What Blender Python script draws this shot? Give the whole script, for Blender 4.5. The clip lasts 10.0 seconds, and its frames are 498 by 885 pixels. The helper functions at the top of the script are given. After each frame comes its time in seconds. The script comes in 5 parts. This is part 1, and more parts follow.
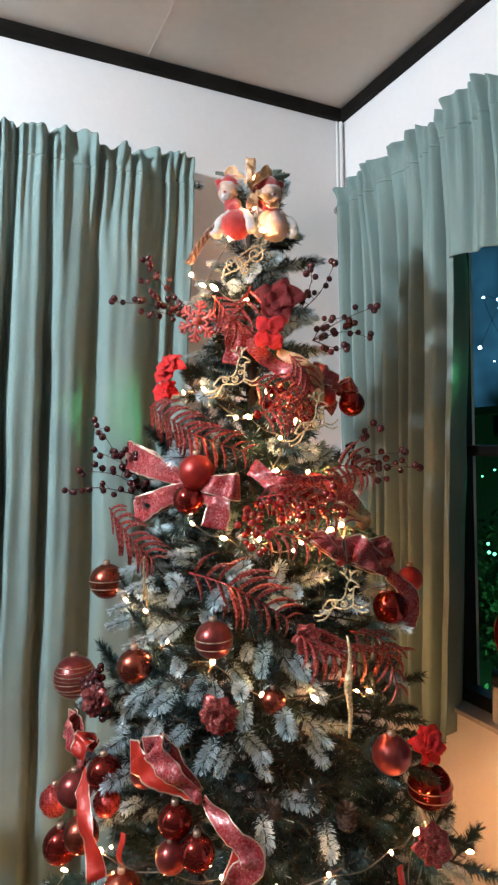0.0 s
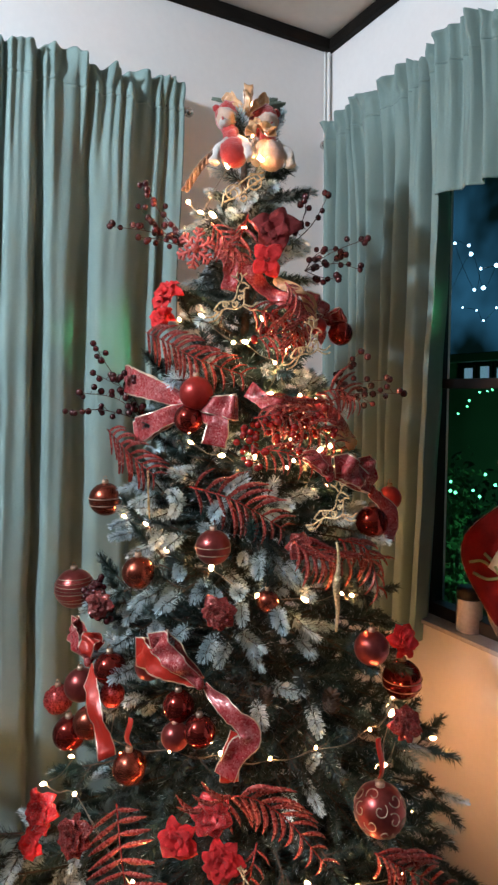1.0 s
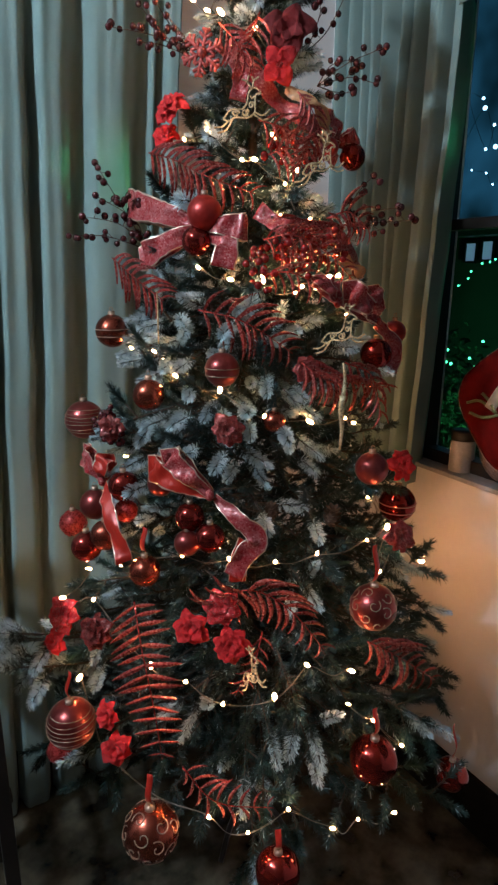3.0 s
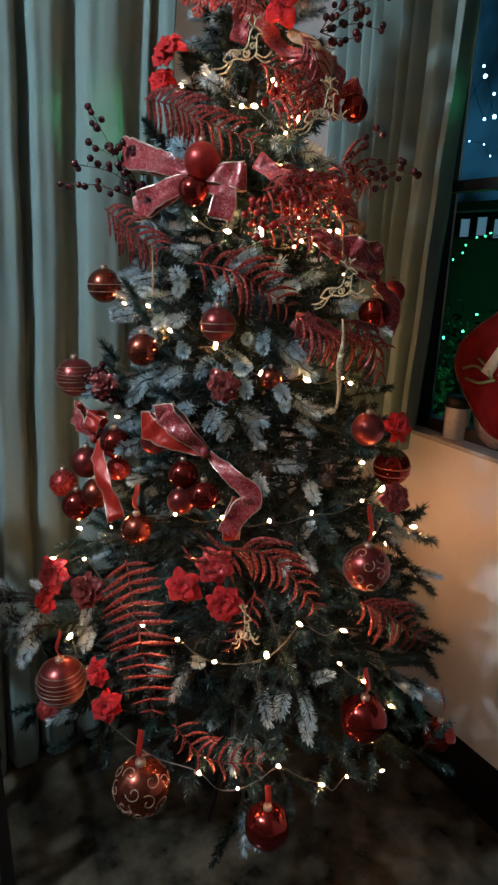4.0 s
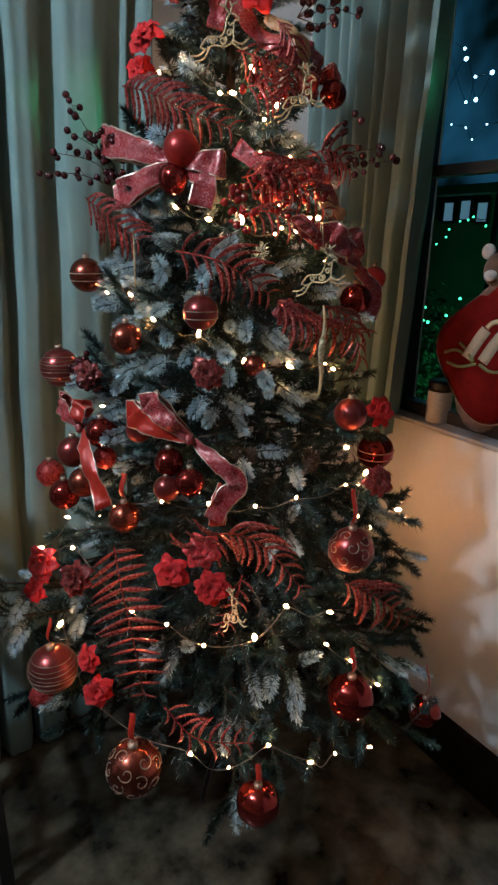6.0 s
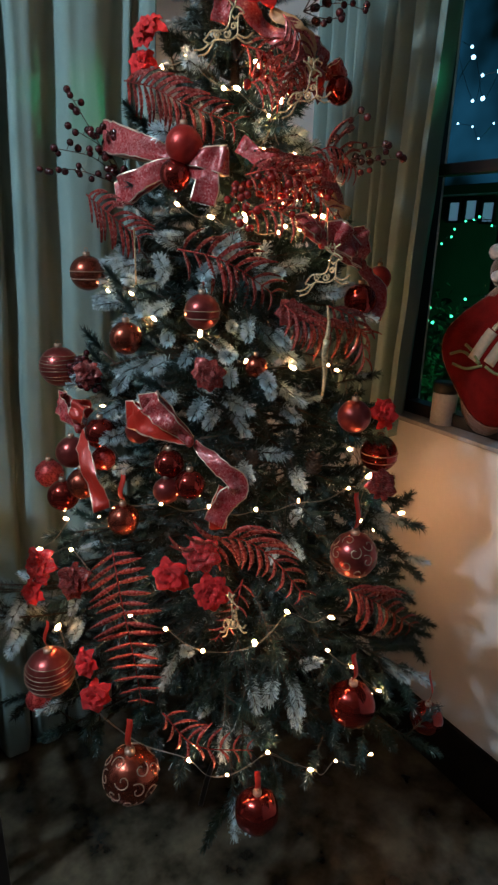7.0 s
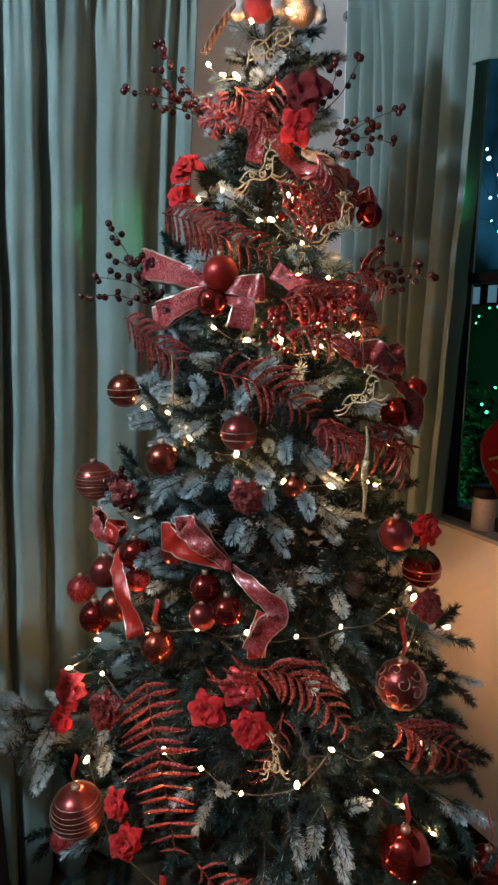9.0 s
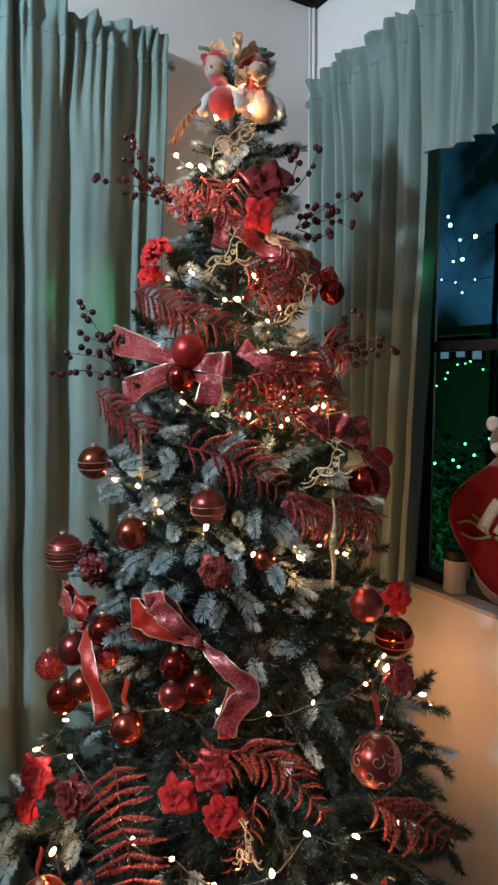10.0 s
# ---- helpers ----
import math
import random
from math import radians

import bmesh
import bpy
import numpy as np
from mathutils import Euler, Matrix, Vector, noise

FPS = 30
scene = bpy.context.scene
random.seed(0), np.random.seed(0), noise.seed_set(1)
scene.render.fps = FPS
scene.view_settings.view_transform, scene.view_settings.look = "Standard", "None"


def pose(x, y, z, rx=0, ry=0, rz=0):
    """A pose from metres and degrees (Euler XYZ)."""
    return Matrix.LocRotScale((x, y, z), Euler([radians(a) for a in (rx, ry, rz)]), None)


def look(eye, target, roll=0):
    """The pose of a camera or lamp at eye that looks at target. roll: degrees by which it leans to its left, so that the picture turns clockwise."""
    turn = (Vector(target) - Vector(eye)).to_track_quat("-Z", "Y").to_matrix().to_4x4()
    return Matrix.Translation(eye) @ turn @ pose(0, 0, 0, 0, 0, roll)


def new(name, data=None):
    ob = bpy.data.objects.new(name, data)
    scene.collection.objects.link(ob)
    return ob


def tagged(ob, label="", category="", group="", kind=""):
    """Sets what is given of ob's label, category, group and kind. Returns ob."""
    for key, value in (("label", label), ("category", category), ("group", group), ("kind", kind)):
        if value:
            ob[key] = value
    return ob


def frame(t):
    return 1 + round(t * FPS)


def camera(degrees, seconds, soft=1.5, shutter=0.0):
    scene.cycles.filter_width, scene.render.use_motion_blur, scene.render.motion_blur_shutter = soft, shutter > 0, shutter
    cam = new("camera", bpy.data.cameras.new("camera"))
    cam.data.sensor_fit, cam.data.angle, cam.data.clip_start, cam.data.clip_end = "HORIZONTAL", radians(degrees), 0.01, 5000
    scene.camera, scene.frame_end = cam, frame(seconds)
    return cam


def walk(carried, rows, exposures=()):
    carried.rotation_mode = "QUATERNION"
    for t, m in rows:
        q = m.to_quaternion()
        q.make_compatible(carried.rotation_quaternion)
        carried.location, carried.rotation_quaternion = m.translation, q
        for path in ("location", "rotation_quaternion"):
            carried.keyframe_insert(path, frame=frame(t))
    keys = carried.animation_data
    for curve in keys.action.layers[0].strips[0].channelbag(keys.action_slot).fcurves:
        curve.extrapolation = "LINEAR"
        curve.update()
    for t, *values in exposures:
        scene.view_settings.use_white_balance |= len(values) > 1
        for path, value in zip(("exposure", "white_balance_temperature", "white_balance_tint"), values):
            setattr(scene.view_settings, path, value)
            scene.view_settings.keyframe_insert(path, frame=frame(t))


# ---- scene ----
cam = camera(44.6, 10.0, soft=2.4)
PATH = [
    (0, (-0.034, 0.076, 1.683), (0.845, 1.873, 1.682), -1.2),
    (0.5, (-0.083, 0.058, 1.666), (0.867, 1.818, 1.619), -0.4),
    (1, (-0.126, 0.043, 1.636), (0.854, 1.778, 1.461), -0.3),
    (1.5, (-0.153, 0.011, 1.599), (0.82, 1.733, 1.305), -0.8),
    (2, (-0.169, 0.018, 1.56), (0.774, 1.741, 1.185), -1.2),
    (2.5, (-0.174, 0.018, 1.538), (0.779, 1.714, 1.072), -0.5),
    (4, (-0.183, 0.035, 1.471), (0.811, 1.661, 0.866), 1.5),
    (4.5, (-0.188, 0.036, 1.466), (0.805, 1.656, 0.841), 1.6),
    (5, (-0.184, 0.034, 1.47), (0.831, 1.636, 0.834), 1.5),
    (5.5, (-0.189, 0.016, 1.474), (0.832, 1.612, 0.833), 0.8),
    (7, (-0.17, 0.036, 1.473), (0.842, 1.635, 0.826), 1.2),
    (7.5, (-0.18, 0.048, 1.479), (0.811, 1.667, 0.85), 1.0),
    (8, (-0.172, 0.057, 1.486), (0.828, 1.667, 0.849), 1.4),
    (8.5, (-0.175, 0.073, 1.512), (0.799, 1.724, 0.943), 0.4),
    (9, (-0.165, 0.088, 1.55), (0.805, 1.788, 1.141), -0.1),
    (9.5, (-0.166, 0.063, 1.587), (0.812, 1.781, 1.286), -0.6),
    (10, (-0.152, 0.07, 1.595), (0.892, 1.758, 1.351), -0.6),
]
EXPOSURES = [(0, 0.05, 6900, 22), (0.5, 0.10, 6950, 25), (1.0, -0.20, 6750, 22), (1.5, -0.16, 6650, 22), (2.0, -0.40, 6500, 20), (2.5, -0.58, 6400, 19),
             (4.0, -0.84, 6300, 18), (5.0, -0.90, 6300, 18), (5.5, -0.84, 6250, 17), (7.0, -0.96, 6150, 14), (7.5, -0.88, 6450, 17), (8.0, -1.08, 5700, 8), (8.5, -0.92, 6150, 14), (9.0, -0.73, 6350, 17), (9.5, -0.52, 6450, 19), (10, -0.61, 6450, 17)]
LAMP, BULBS, SKYGLOW = 235, 490, 2.3

walk(cam, [(t, look(eye, target, roll)) for t, eye, target, roll in PATH], EXPOSURES)

# ---- light ----
night = bpy.data.worlds.new("night")
scene.world = night
night.use_nodes = True
night.node_tree.nodes["Background"].inputs[0].default_value = (0.10, 0.16, 0.22, 1)
night.node_tree.nodes["Background"].inputs[1].default_value = 0.03


def lamp(name, kind, place, energy, colour, size, aim=None):
    data = bpy.data.lights.new(name, kind)
    data.energy, data.color = energy, colour
    if kind == "AREA":
        data.shape, data.size = "DISK", size
    else:
        data.shadow_soft_size = size
    ob = new(name, data)
    ob.matrix_world = look(place, aim) if aim else Matrix.Translation(place)
    return ob


lamp("ceiling_lamp", "POINT", (-1.32, 0.88, 2.64), LAMP, (0.72, 0.90, 1.0), 0.07)
yard = lamp("yard_lamp", "SPOT", (2.3, 0.28, 1.97), 200, (0.08, 1.0, 0.40), 0.05, (0.415, 1.66, 1.77))
# Green fill with no seen source, added to brighten the yard and house wall.
lamp("green_fill", "POINT", (5.0, 2.6, 0.2), 180, (0.08, 1.0, 0.35), 0.1)
yard.data.spot_size, yard.data.spot_blend = radians(6.5), 1.0

# ---- materials ----


def mat(name, colour, rough=0.6, metal=0.0, vary=0.25, scale=8.0, fine=120.0, bump=0.15, second=None,
        sheen=0.0, emit=0.0, trans=0.0, speck=0.0, per_object=0.0, grain=0.35, cell=420, glint=0.0, gloss=0.5):
    """A surface with two scales of variation, fine relief and, if asked for, glitter specks."""
    m = bpy.data.materials.new(name)
    m.use_nodes = True
    nt = m.node_tree
    b = nt.nodes["Principled BSDF"]
    link = nt.links.new
    co = nt.nodes.new("ShaderNodeTexCoord")

    def noise_node(s, detail=4.0):
        n = nt.nodes.new("ShaderNodeTexNoise")
        n.inputs["Scale"].default_value, n.inputs["Detail"].default_value = s, detail
        link(co.outputs["Object"], n.inputs["Vector"])
        return n

    big, small = noise_node(scale), noise_node(fine, 2.0)
    ramp = nt.nodes.new("ShaderNodeValToRGB")
    c = Vector(colour)
    d = Vector(second) if second else c * (1 - vary)
    e = c if second else Vector([min(1, v * (1 + vary * 0.6)) for v in c])
    ramp.color_ramp.elements[0].position, ramp.color_ramp.elements[1].position = 0.32, 0.68
    ramp.color_ramp.elements[0].color, ramp.color_ramp.elements[1].color = (*d, 1), (*e, 1)
    link(big.outputs["Fac"], ramp.inputs["Fac"])
    mixed = nt.nodes.new("ShaderNodeMix")
    mixed.data_type, mixed.blend_type = "RGBA", "MULTIPLY"
    mixed.inputs["Factor"].default_value = grain
    link(ramp.outputs["Color"], mixed.inputs["A"])
    link(small.outputs["Fac"], mixed.inputs["B"])
    last = mixed.outputs["Result"]
    if per_object:
        info, hsv = nt.nodes.new("ShaderNodeObjectInfo"), nt.nodes.new("ShaderNodeHueSaturation")
        span = nt.nodes.new("ShaderNodeMapRange")
        span.inputs["To Min"].default_value, span.inputs["To Max"].default_value = 1 - per_object, 1 + per_object
        link(info.outputs["Random"], span.inputs["Value"])
        link(span.outputs["Result"], hsv.inputs["Value"])
        link(last, hsv.inputs["Color"])
        last = hsv.outputs["Color"]
    # The glitter's sparkle is painted into the colour as scattered pale flakes.
    if glint:
        flakes = nt.nodes.new("ShaderNodeTexVoronoi")
        flakes.inputs["Scale"].default_value = cell
        link(co.outputs["Object"], flakes.inputs["Vector"])
        pick = nt.nodes.new("ShaderNodeMapRange")
        pick.inputs["From Min"].default_value, pick.inputs["From Max"].default_value = 0.86, 0.92
        split, bright = nt.nodes.new("ShaderNodeSeparateColor"), nt.nodes.new("ShaderNodeMix")
        link(flakes.outputs["Color"], split.inputs["Color"])
        link(split.outputs["Red"], pick.inputs["Value"])
        pick.inputs["To Max"].default_value = glint
        bright.data_type = "RGBA"
        link(pick.outputs["Result"], bright.inputs["Factor"])
        link(last, bright.inputs["A"])
        bright.inputs["B"].default_value = (0.85, 0.52, 0.46, 1)
        last = bright.outputs["Result"]
    link(last, b.inputs["Base Color"])
    b.inputs["Specular IOR Level"].default_value = gloss
    b.inputs["Roughness"].default_value, b.inputs["Metallic"].default_value = rough, metal
    if sheen:
        b.inputs["Sheen Weight"].default_value = sheen
    if trans:
        b.inputs["Transmission Weight"].default_value = trans
    if emit:
        b.inputs["Emission Color"].default_value = (*colour, 1)
        b.inputs["Emission Strength"].default_value = emit
    bmp = nt.nodes.new("ShaderNodeBump")
    bmp.inputs["Strength"].default_value, bmp.inputs["Distance"].default_value = bump, 0.004
    if speck:
        cells = nt.nodes.new("ShaderNodeTexVoronoi")
        cells.inputs["Scale"].default_value = cell
        link(co.outputs["Object"], cells.inputs["Vector"])
        sharp = nt.nodes.new("ShaderNodeMapRange")
        sharp.inputs["From Min"].default_value, sharp.inputs["From Max"].default_value = 0.2, 0.8
        sharp.inputs["To Min"].default_value, sharp.inputs["To Max"].default_value = 0.12, 0.6
        link(cells.outputs["Color"], sharp.inputs["Value"])
        link(sharp.outputs["Result"], b.inputs["Roughness"])
        link(cells.outputs["Color"], bmp.inputs["Height"])
        bmp.inputs["Strength"].default_value, bmp.inputs["Distance"].default_value = speck, 0.002
    else:
        link(small.outputs["Fac"], bmp.inputs["Height"])
    link(bmp.outputs["Normal"], b.inputs["Normal"])
    return m


def glow(name, colour, strength):
    m = bpy.data.materials.new(name)
    m.use_nodes = True
    b = m.node_tree.nodes["Principled BSDF"]
    b.inputs["Base Color"].default_value = (*colour, 1)
    b.inputs["Emission Color"].default_value = (*colour, 1)
    b.inputs["Emission Strength"].default_value = strength
    return m


WALL = mat("white wall paint", (0.80, 0.80, 0.79), 0.75, vary=0.05, scale=1.6, fine=60, bump=0.05, grain=0.06)
CEIL = mat("aged ceiling board", (0.62, 0.58, 0.52), 0.85, vary=0.14, scale=1.6, fine=40, bump=0.05, grain=0.1)
DARKWOOD = mat("dark stained timber", (0.010, 0.008, 0.006), 0.75, vary=0.5, scale=14, fine=150, bump=0.3, gloss=0.15)
FLOOR = mat("mottled vinyl floor", (0.125, 0.110, 0.076), 0.07, second=(0.016, 0.014, 0.010), scale=11, fine=55, bump=0.012)
# Brown chosen for the unseen walls so that less light bounces back.
UNSEEN_WALL = mat("dark unseen wall", (0.20, 0.13, 0.08), 0.6, vary=0.3, scale=3, fine=80, bump=0.1)
CURTAIN = mat("sage green curtain cloth", (0.195, 0.300, 0.285), 0.85, vary=0.12, scale=5, fine=420, bump=0.25, sheen=0.1, grain=0.2)
METAL = mat("brushed steel", (0.6, 0.6, 0.6), 0.25, 1.0, vary=0.1, bump=0.05)
BLACK = mat("black painted steel", (0.012, 0.012, 0.013), 0.35, vary=0.3, bump=0.1)
SILL = mat("grey sill paint", (0.45, 0.45, 0.46), 0.5, vary=0.2, scale=10, bump=0.15)
NEEDLE = mat("dark green plastic needles", (0.008, 0.042, 0.037), 0.5, vary=0.45, scale=25, bump=0.1, per_object=0.3)
FLOCK = mat("flocked white needles", (0.58, 0.76, 0.82), 0.95, vary=0.30, scale=40, bump=0.3, per_object=0.12, gloss=0.1)
BARK = mat("brown twig wrap", (0.06, 0.042, 0.028), 0.8, vary=0.4, scale=30, bump=0.4)
RED_SHINE = mat("shiny red lacquer", (0.29, 0.032, 0.024), 0.13, 0.85, vary=0.2, scale=12, bump=0.02)
RED_SATIN = mat("satin red lacquer", (0.40, 0.025, 0.018), 0.34, 0.45, vary=0.15, scale=12, bump=0.04)
WINE = mat("wine red lacquer", (0.30, 0.055, 0.050), 0.28, 0.8, vary=0.25, scale=14, bump=0.05)
COPPER = mat("copper red lacquer", (0.36, 0.080, 0.048), 0.27, 0.9, vary=0.3, scale=14, bump=0.04)
RED_GLITTER = mat("red glitter", (0.40, 0.040, 0.036), 0.32, 0.5, vary=0.35, scale=30, speck=0.9, per_object=0.25)
FERN = mat("glittered red fern leaf", (0.34, 0.045, 0.038), 0.32, 0.4, vary=0.35, scale=6, speck=0.8, per_object=0.25, cell=22, glint=0.35)
FERN_DARK = mat("dark glittered fern leaf", (0.22, 0.022, 0.018), 0.4, 0.3, vary=0.35, scale=6, speck=0.7, per_object=0.25, cell=22, glint=0.2)
BRIGHT_GLITTER = mat("bright red glitter cloth", (0.80, 0.045, 0.050), 0.5, 0.2, vary=0.3, scale=6, speck=0.7, per_object=0.15, cell=24, glint=0.5)
PINK_GLITTER = mat("pale red glitter", (0.62, 0.12, 0.10), 0.4, 0.3, vary=0.3, scale=30, speck=0.9)
VELVET = mat("red velvet", (0.78, 0.008, 0.010), 0.75, vary=0.3, scale=30, fine=300, bump=0.4, sheen=0.08, per_object=0.15)
DARK_PETAL = mat("dark red petals", (0.20, 0.006, 0.007), 0.8, 0.0, vary=0.4, scale=30, bump=0.4, per_object=0.2)
RIBBON = mat("red organza ribbon", (0.40, 0.026, 0.030), 0.40, 0.1, second=(0.40, 0.085, 0.085), scale=48, speck=0.35, cell=330, glint=0.22)
RIBBON_BACK = mat("red satin ribbon", (0.55, 0.030, 0.016), 0.35, 0.1, vary=0.2, scale=20, fine=300, bump=0.1)
GOLD = mat("gold glitter", (0.74, 0.60, 0.36), 0.4, 0.45, vary=0.3, scale=30, speck=0.8)
GOLD_EDGE = mat("pale gold wire edge", (0.86, 0.66, 0.52), 0.30, 0.7, vary=0.2, bump=0.1)
RING = mat("dull gold glitter line", (0.42, 0.28, 0.20), 0.4, 0.5, vary=0.4, scale=60, bump=0.1)
BERRY = mat("dark red berries", (0.060, 0.008, 0.010), 0.25, vary=0.3, scale=3, fine=20, bump=0.15, per_object=0.35)
BERRY_RED = mat("glossy red berries", (0.24, 0.014, 0.012), 0.20, vary=0.3, scale=3, fine=20, bump=0.1, per_object=0.35)
STEM = mat("dark brown stem", (0.055, 0.022, 0.016), 0.6, vary=0.3, scale=40, bump=0.2)
CONE = mat("pine cone scale", (0.10, 0.065, 0.045), 0.8, vary=0.4, scale=60, bump=0.4)
WIRE = mat("clear cord", (0.22, 0.19, 0.14), 0.35, vary=0.1, bump=0.0, trans=0.4)
PLUSH_WHITE = mat("white plush", (0.72, 0.68, 0.64), 0.95, vary=0.2, scale=60, fine=500, bump=0.9, sheen=0.6)
PLUSH_SKIN = mat("beige felt", (0.62, 0.42, 0.32), 0.9, vary=0.15, scale=60, fine=400, bump=0.5, sheen=0.4)
PLUSH_RED = mat("red felt", (0.48, 0.020, 0.016), 0.9, vary=0.2, scale=60, fine=400, bump=0.6, sheen=0.5)
PLUSH_BROWN = mat("brown fur", (0.16, 0.08, 0.045), 0.95, vary=0.3, scale=60, fine=400, bump=0.9, sheen=0.4)
PLUSH_PINK = mat("pinkish grey plush", (0.50, 0.36, 0.33), 0.95, vary=0.25, scale=60, fine=400, bump=0.9, sheen=0.4)
MESH_GOLD = mat("sheer gold mesh", (0.72, 0.38, 0.18), 0.6, 0.0, vary=0.3, scale=40, speck=0.5)
LEAF = mat("dusty green leaf", (0.12, 0.16, 0.12), 0.7, vary=0.3, scale=40, bump=0.3)
JAR = mat("white plastic jar", (0.70, 0.68, 0.66), 0.4, vary=0.06, bump=0.03)
CUSHION = mat("dark red cushion cloth", (0.13, 0.004, 0.003), 0.9, vary=0.25, scale=25, fine=300, bump=0.3, gloss=0.1)
CREAM = mat("cream applique cloth", (0.42, 0.33, 0.22), 0.7, vary=0.1, bump=0.2)
OLIVE = mat("olive embroidery", (0.16, 0.17, 0.05), 0.6, vary=0.3, bump=0.3)
BULB = glow("warm white bulb", (1.0, 0.45, 0.165), BULBS)
GLASS = bpy.data.materials.new("window glass")
GLASS.use_nodes = True
g = GLASS.node_tree.nodes["Principled BSDF"]
g.inputs["Base Color"].default_value = (0.9, 0.95, 0.95, 1)
g.inputs["Roughness"].default_value, g.inputs["Transmission Weight"].default_value, g.inputs["IOR"].default_value = 0.0, 1.0, 1.1

# ---- building helpers ----
TREE = Vector((0.575, 1.30, -0.115))


def spread(z):
    """How far the tree's branch tips reach from its axis at a height."""
    return 0.03 + 0.265 * max(0.0, 2.25 - z)


def outward(p):
    v = Vector((p[0] - TREE.x, p[1] - TREE.y, 0))
    return v.normalized() if v.length > 1e-4 else Vector((-0.43, -0.9, 0))


def thing(name, place, label, category, group="", kind=""):
    ob = new(name)
    ob.empty_display_size = 0.02
    ob.location = place
    return tagged(ob, label, category, group, kind)


def origin_of(parent):
    v = Vector((0, 0, 0))
    while parent is not None:
        v += parent.location
        parent = parent.parent
    return v


def mesh_of(name, bm, mats, smooth=True):
    me = bpy.data.meshes.new(name)
    bm.normal_update()
    bm.to_mesh(me)
    bm.free()
    for m in mats if isinstance(mats, (list, tuple)) else [mats]:
        me.materials.append(m)
    if smooth:
        me.polygons.foreach_set("use_smooth", [True] * len(me.polygons))
    return me


def part(name, bm, mats, parent=None, label="", smooth=True):
    """Links a bmesh, made in the world's coordinates, as one mesh under a thing."""
    if parent is not None:
        bmesh.ops.translate(bm, verts=bm.verts, vec=-origin_of(parent))
    ob = new(name, mesh_of(name, bm, mats, smooth))
    ob.parent = parent
    return tagged(ob, label)


def piece(name, me, m, parent, label=""):
    """One of many alike parts on a shared mesh, at the world pose m."""
    ob = new(name, me)
    ob.parent = parent
    ob.matrix_basis = Matrix.Translation(-origin_of(parent)) @ m
    return tagged(ob, label)


def box(bm, lo, hi, bevel=0.0, mat_index=0):
    lo, hi = Vector(lo), Vector(hi)
    got = bmesh.ops.create_cube(bm, size=1, matrix=Matrix.Translation((lo + hi) / 2) @ Matrix.Diagonal((*(hi - lo), 1)))
    faces = list({f for v in got["verts"] for f in v.link_faces})
    for f in faces:
        f.material_index = mat_index
    if bevel:
        edges = list({e for v in got["verts"] for e in v.link_edges})
        bmesh.ops.bevel(bm, geom=edges, offset=bevel, segments=2, affect="EDGES", profile=0.7)
    return bm


def ball_mesh(bm, place, r, seg=24, squash=(1, 1, 1), mat_index=0, turn=None):
    m = Matrix.Translation(place) @ (turn or Matrix()) @ Matrix.Diagonal((squash[0] * r, squash[1] * r, squash[2] * r, 1))
    got = bmesh.ops.create_uvsphere(bm, u_segments=seg, v_segments=max(6, seg // 2), radius=1, matrix=m)
    for v in got["verts"]:
        for f in v.link_faces:
            f.material_index = mat_index
    return bm


def smooth_path(pts, n=6):
    """A Catmull-Rom line through the points."""
    pts = [Vector(p) for p in pts]
    p = [pts[0] * 2 - pts[1]] + pts + [pts[-1] * 2 - pts[-2]]
    out = []
    for i in range(1, len(p) - 2):
        for k in range(n):
            t = k / n
            out.append(0.5 * (2 * p[i] + (p[i + 1] - p[i - 1]) * t + (2 * p[i - 1] - 5 * p[i] + 4 * p[i + 1] - p[i + 2]) * t * t
                              + (3 * p[i] - p[i - 1] - 3 * p[i + 1] + p[i + 2]) * t ** 3))
    return out + [pts[-1]]


def tube(bm, pts, r, sides=6, taper=1.0, mat_index=0):
    """A round tube along a line."""
    pts = [Vector(p) for p in pts]
    rings, up = [], Vector((0.13, 0.21, 0.97))
    for i, p in enumerate(pts):
        d = (pts[min(i + 1, len(pts) - 1)] - pts[max(i - 1, 0)]).normalized()
        a = d.cross(up)
        a = a.normalized() if a.length > 1e-3 else d.orthogonal().normalized()
        b = d.cross(a)
        rr = r * (1 + (taper - 1) * i / max(1, len(pts) - 1))
        rings.append([bm.verts.new(p + (a * math.cos(k * math.tau / sides) + b * math.sin(k * math.tau / sides)) * rr) for k in range(sides)])
    for s, t in zip(rings, rings[1:]):
        for k in range(sides):
            bm.faces.new((s[k], s[(k + 1) % sides], t[(k + 1) % sides], t[k])).material_index = mat_index
    for ring in (rings[0][::-1], rings[-1]):
        bm.faces.new(ring).material_index = mat_index
    return bm


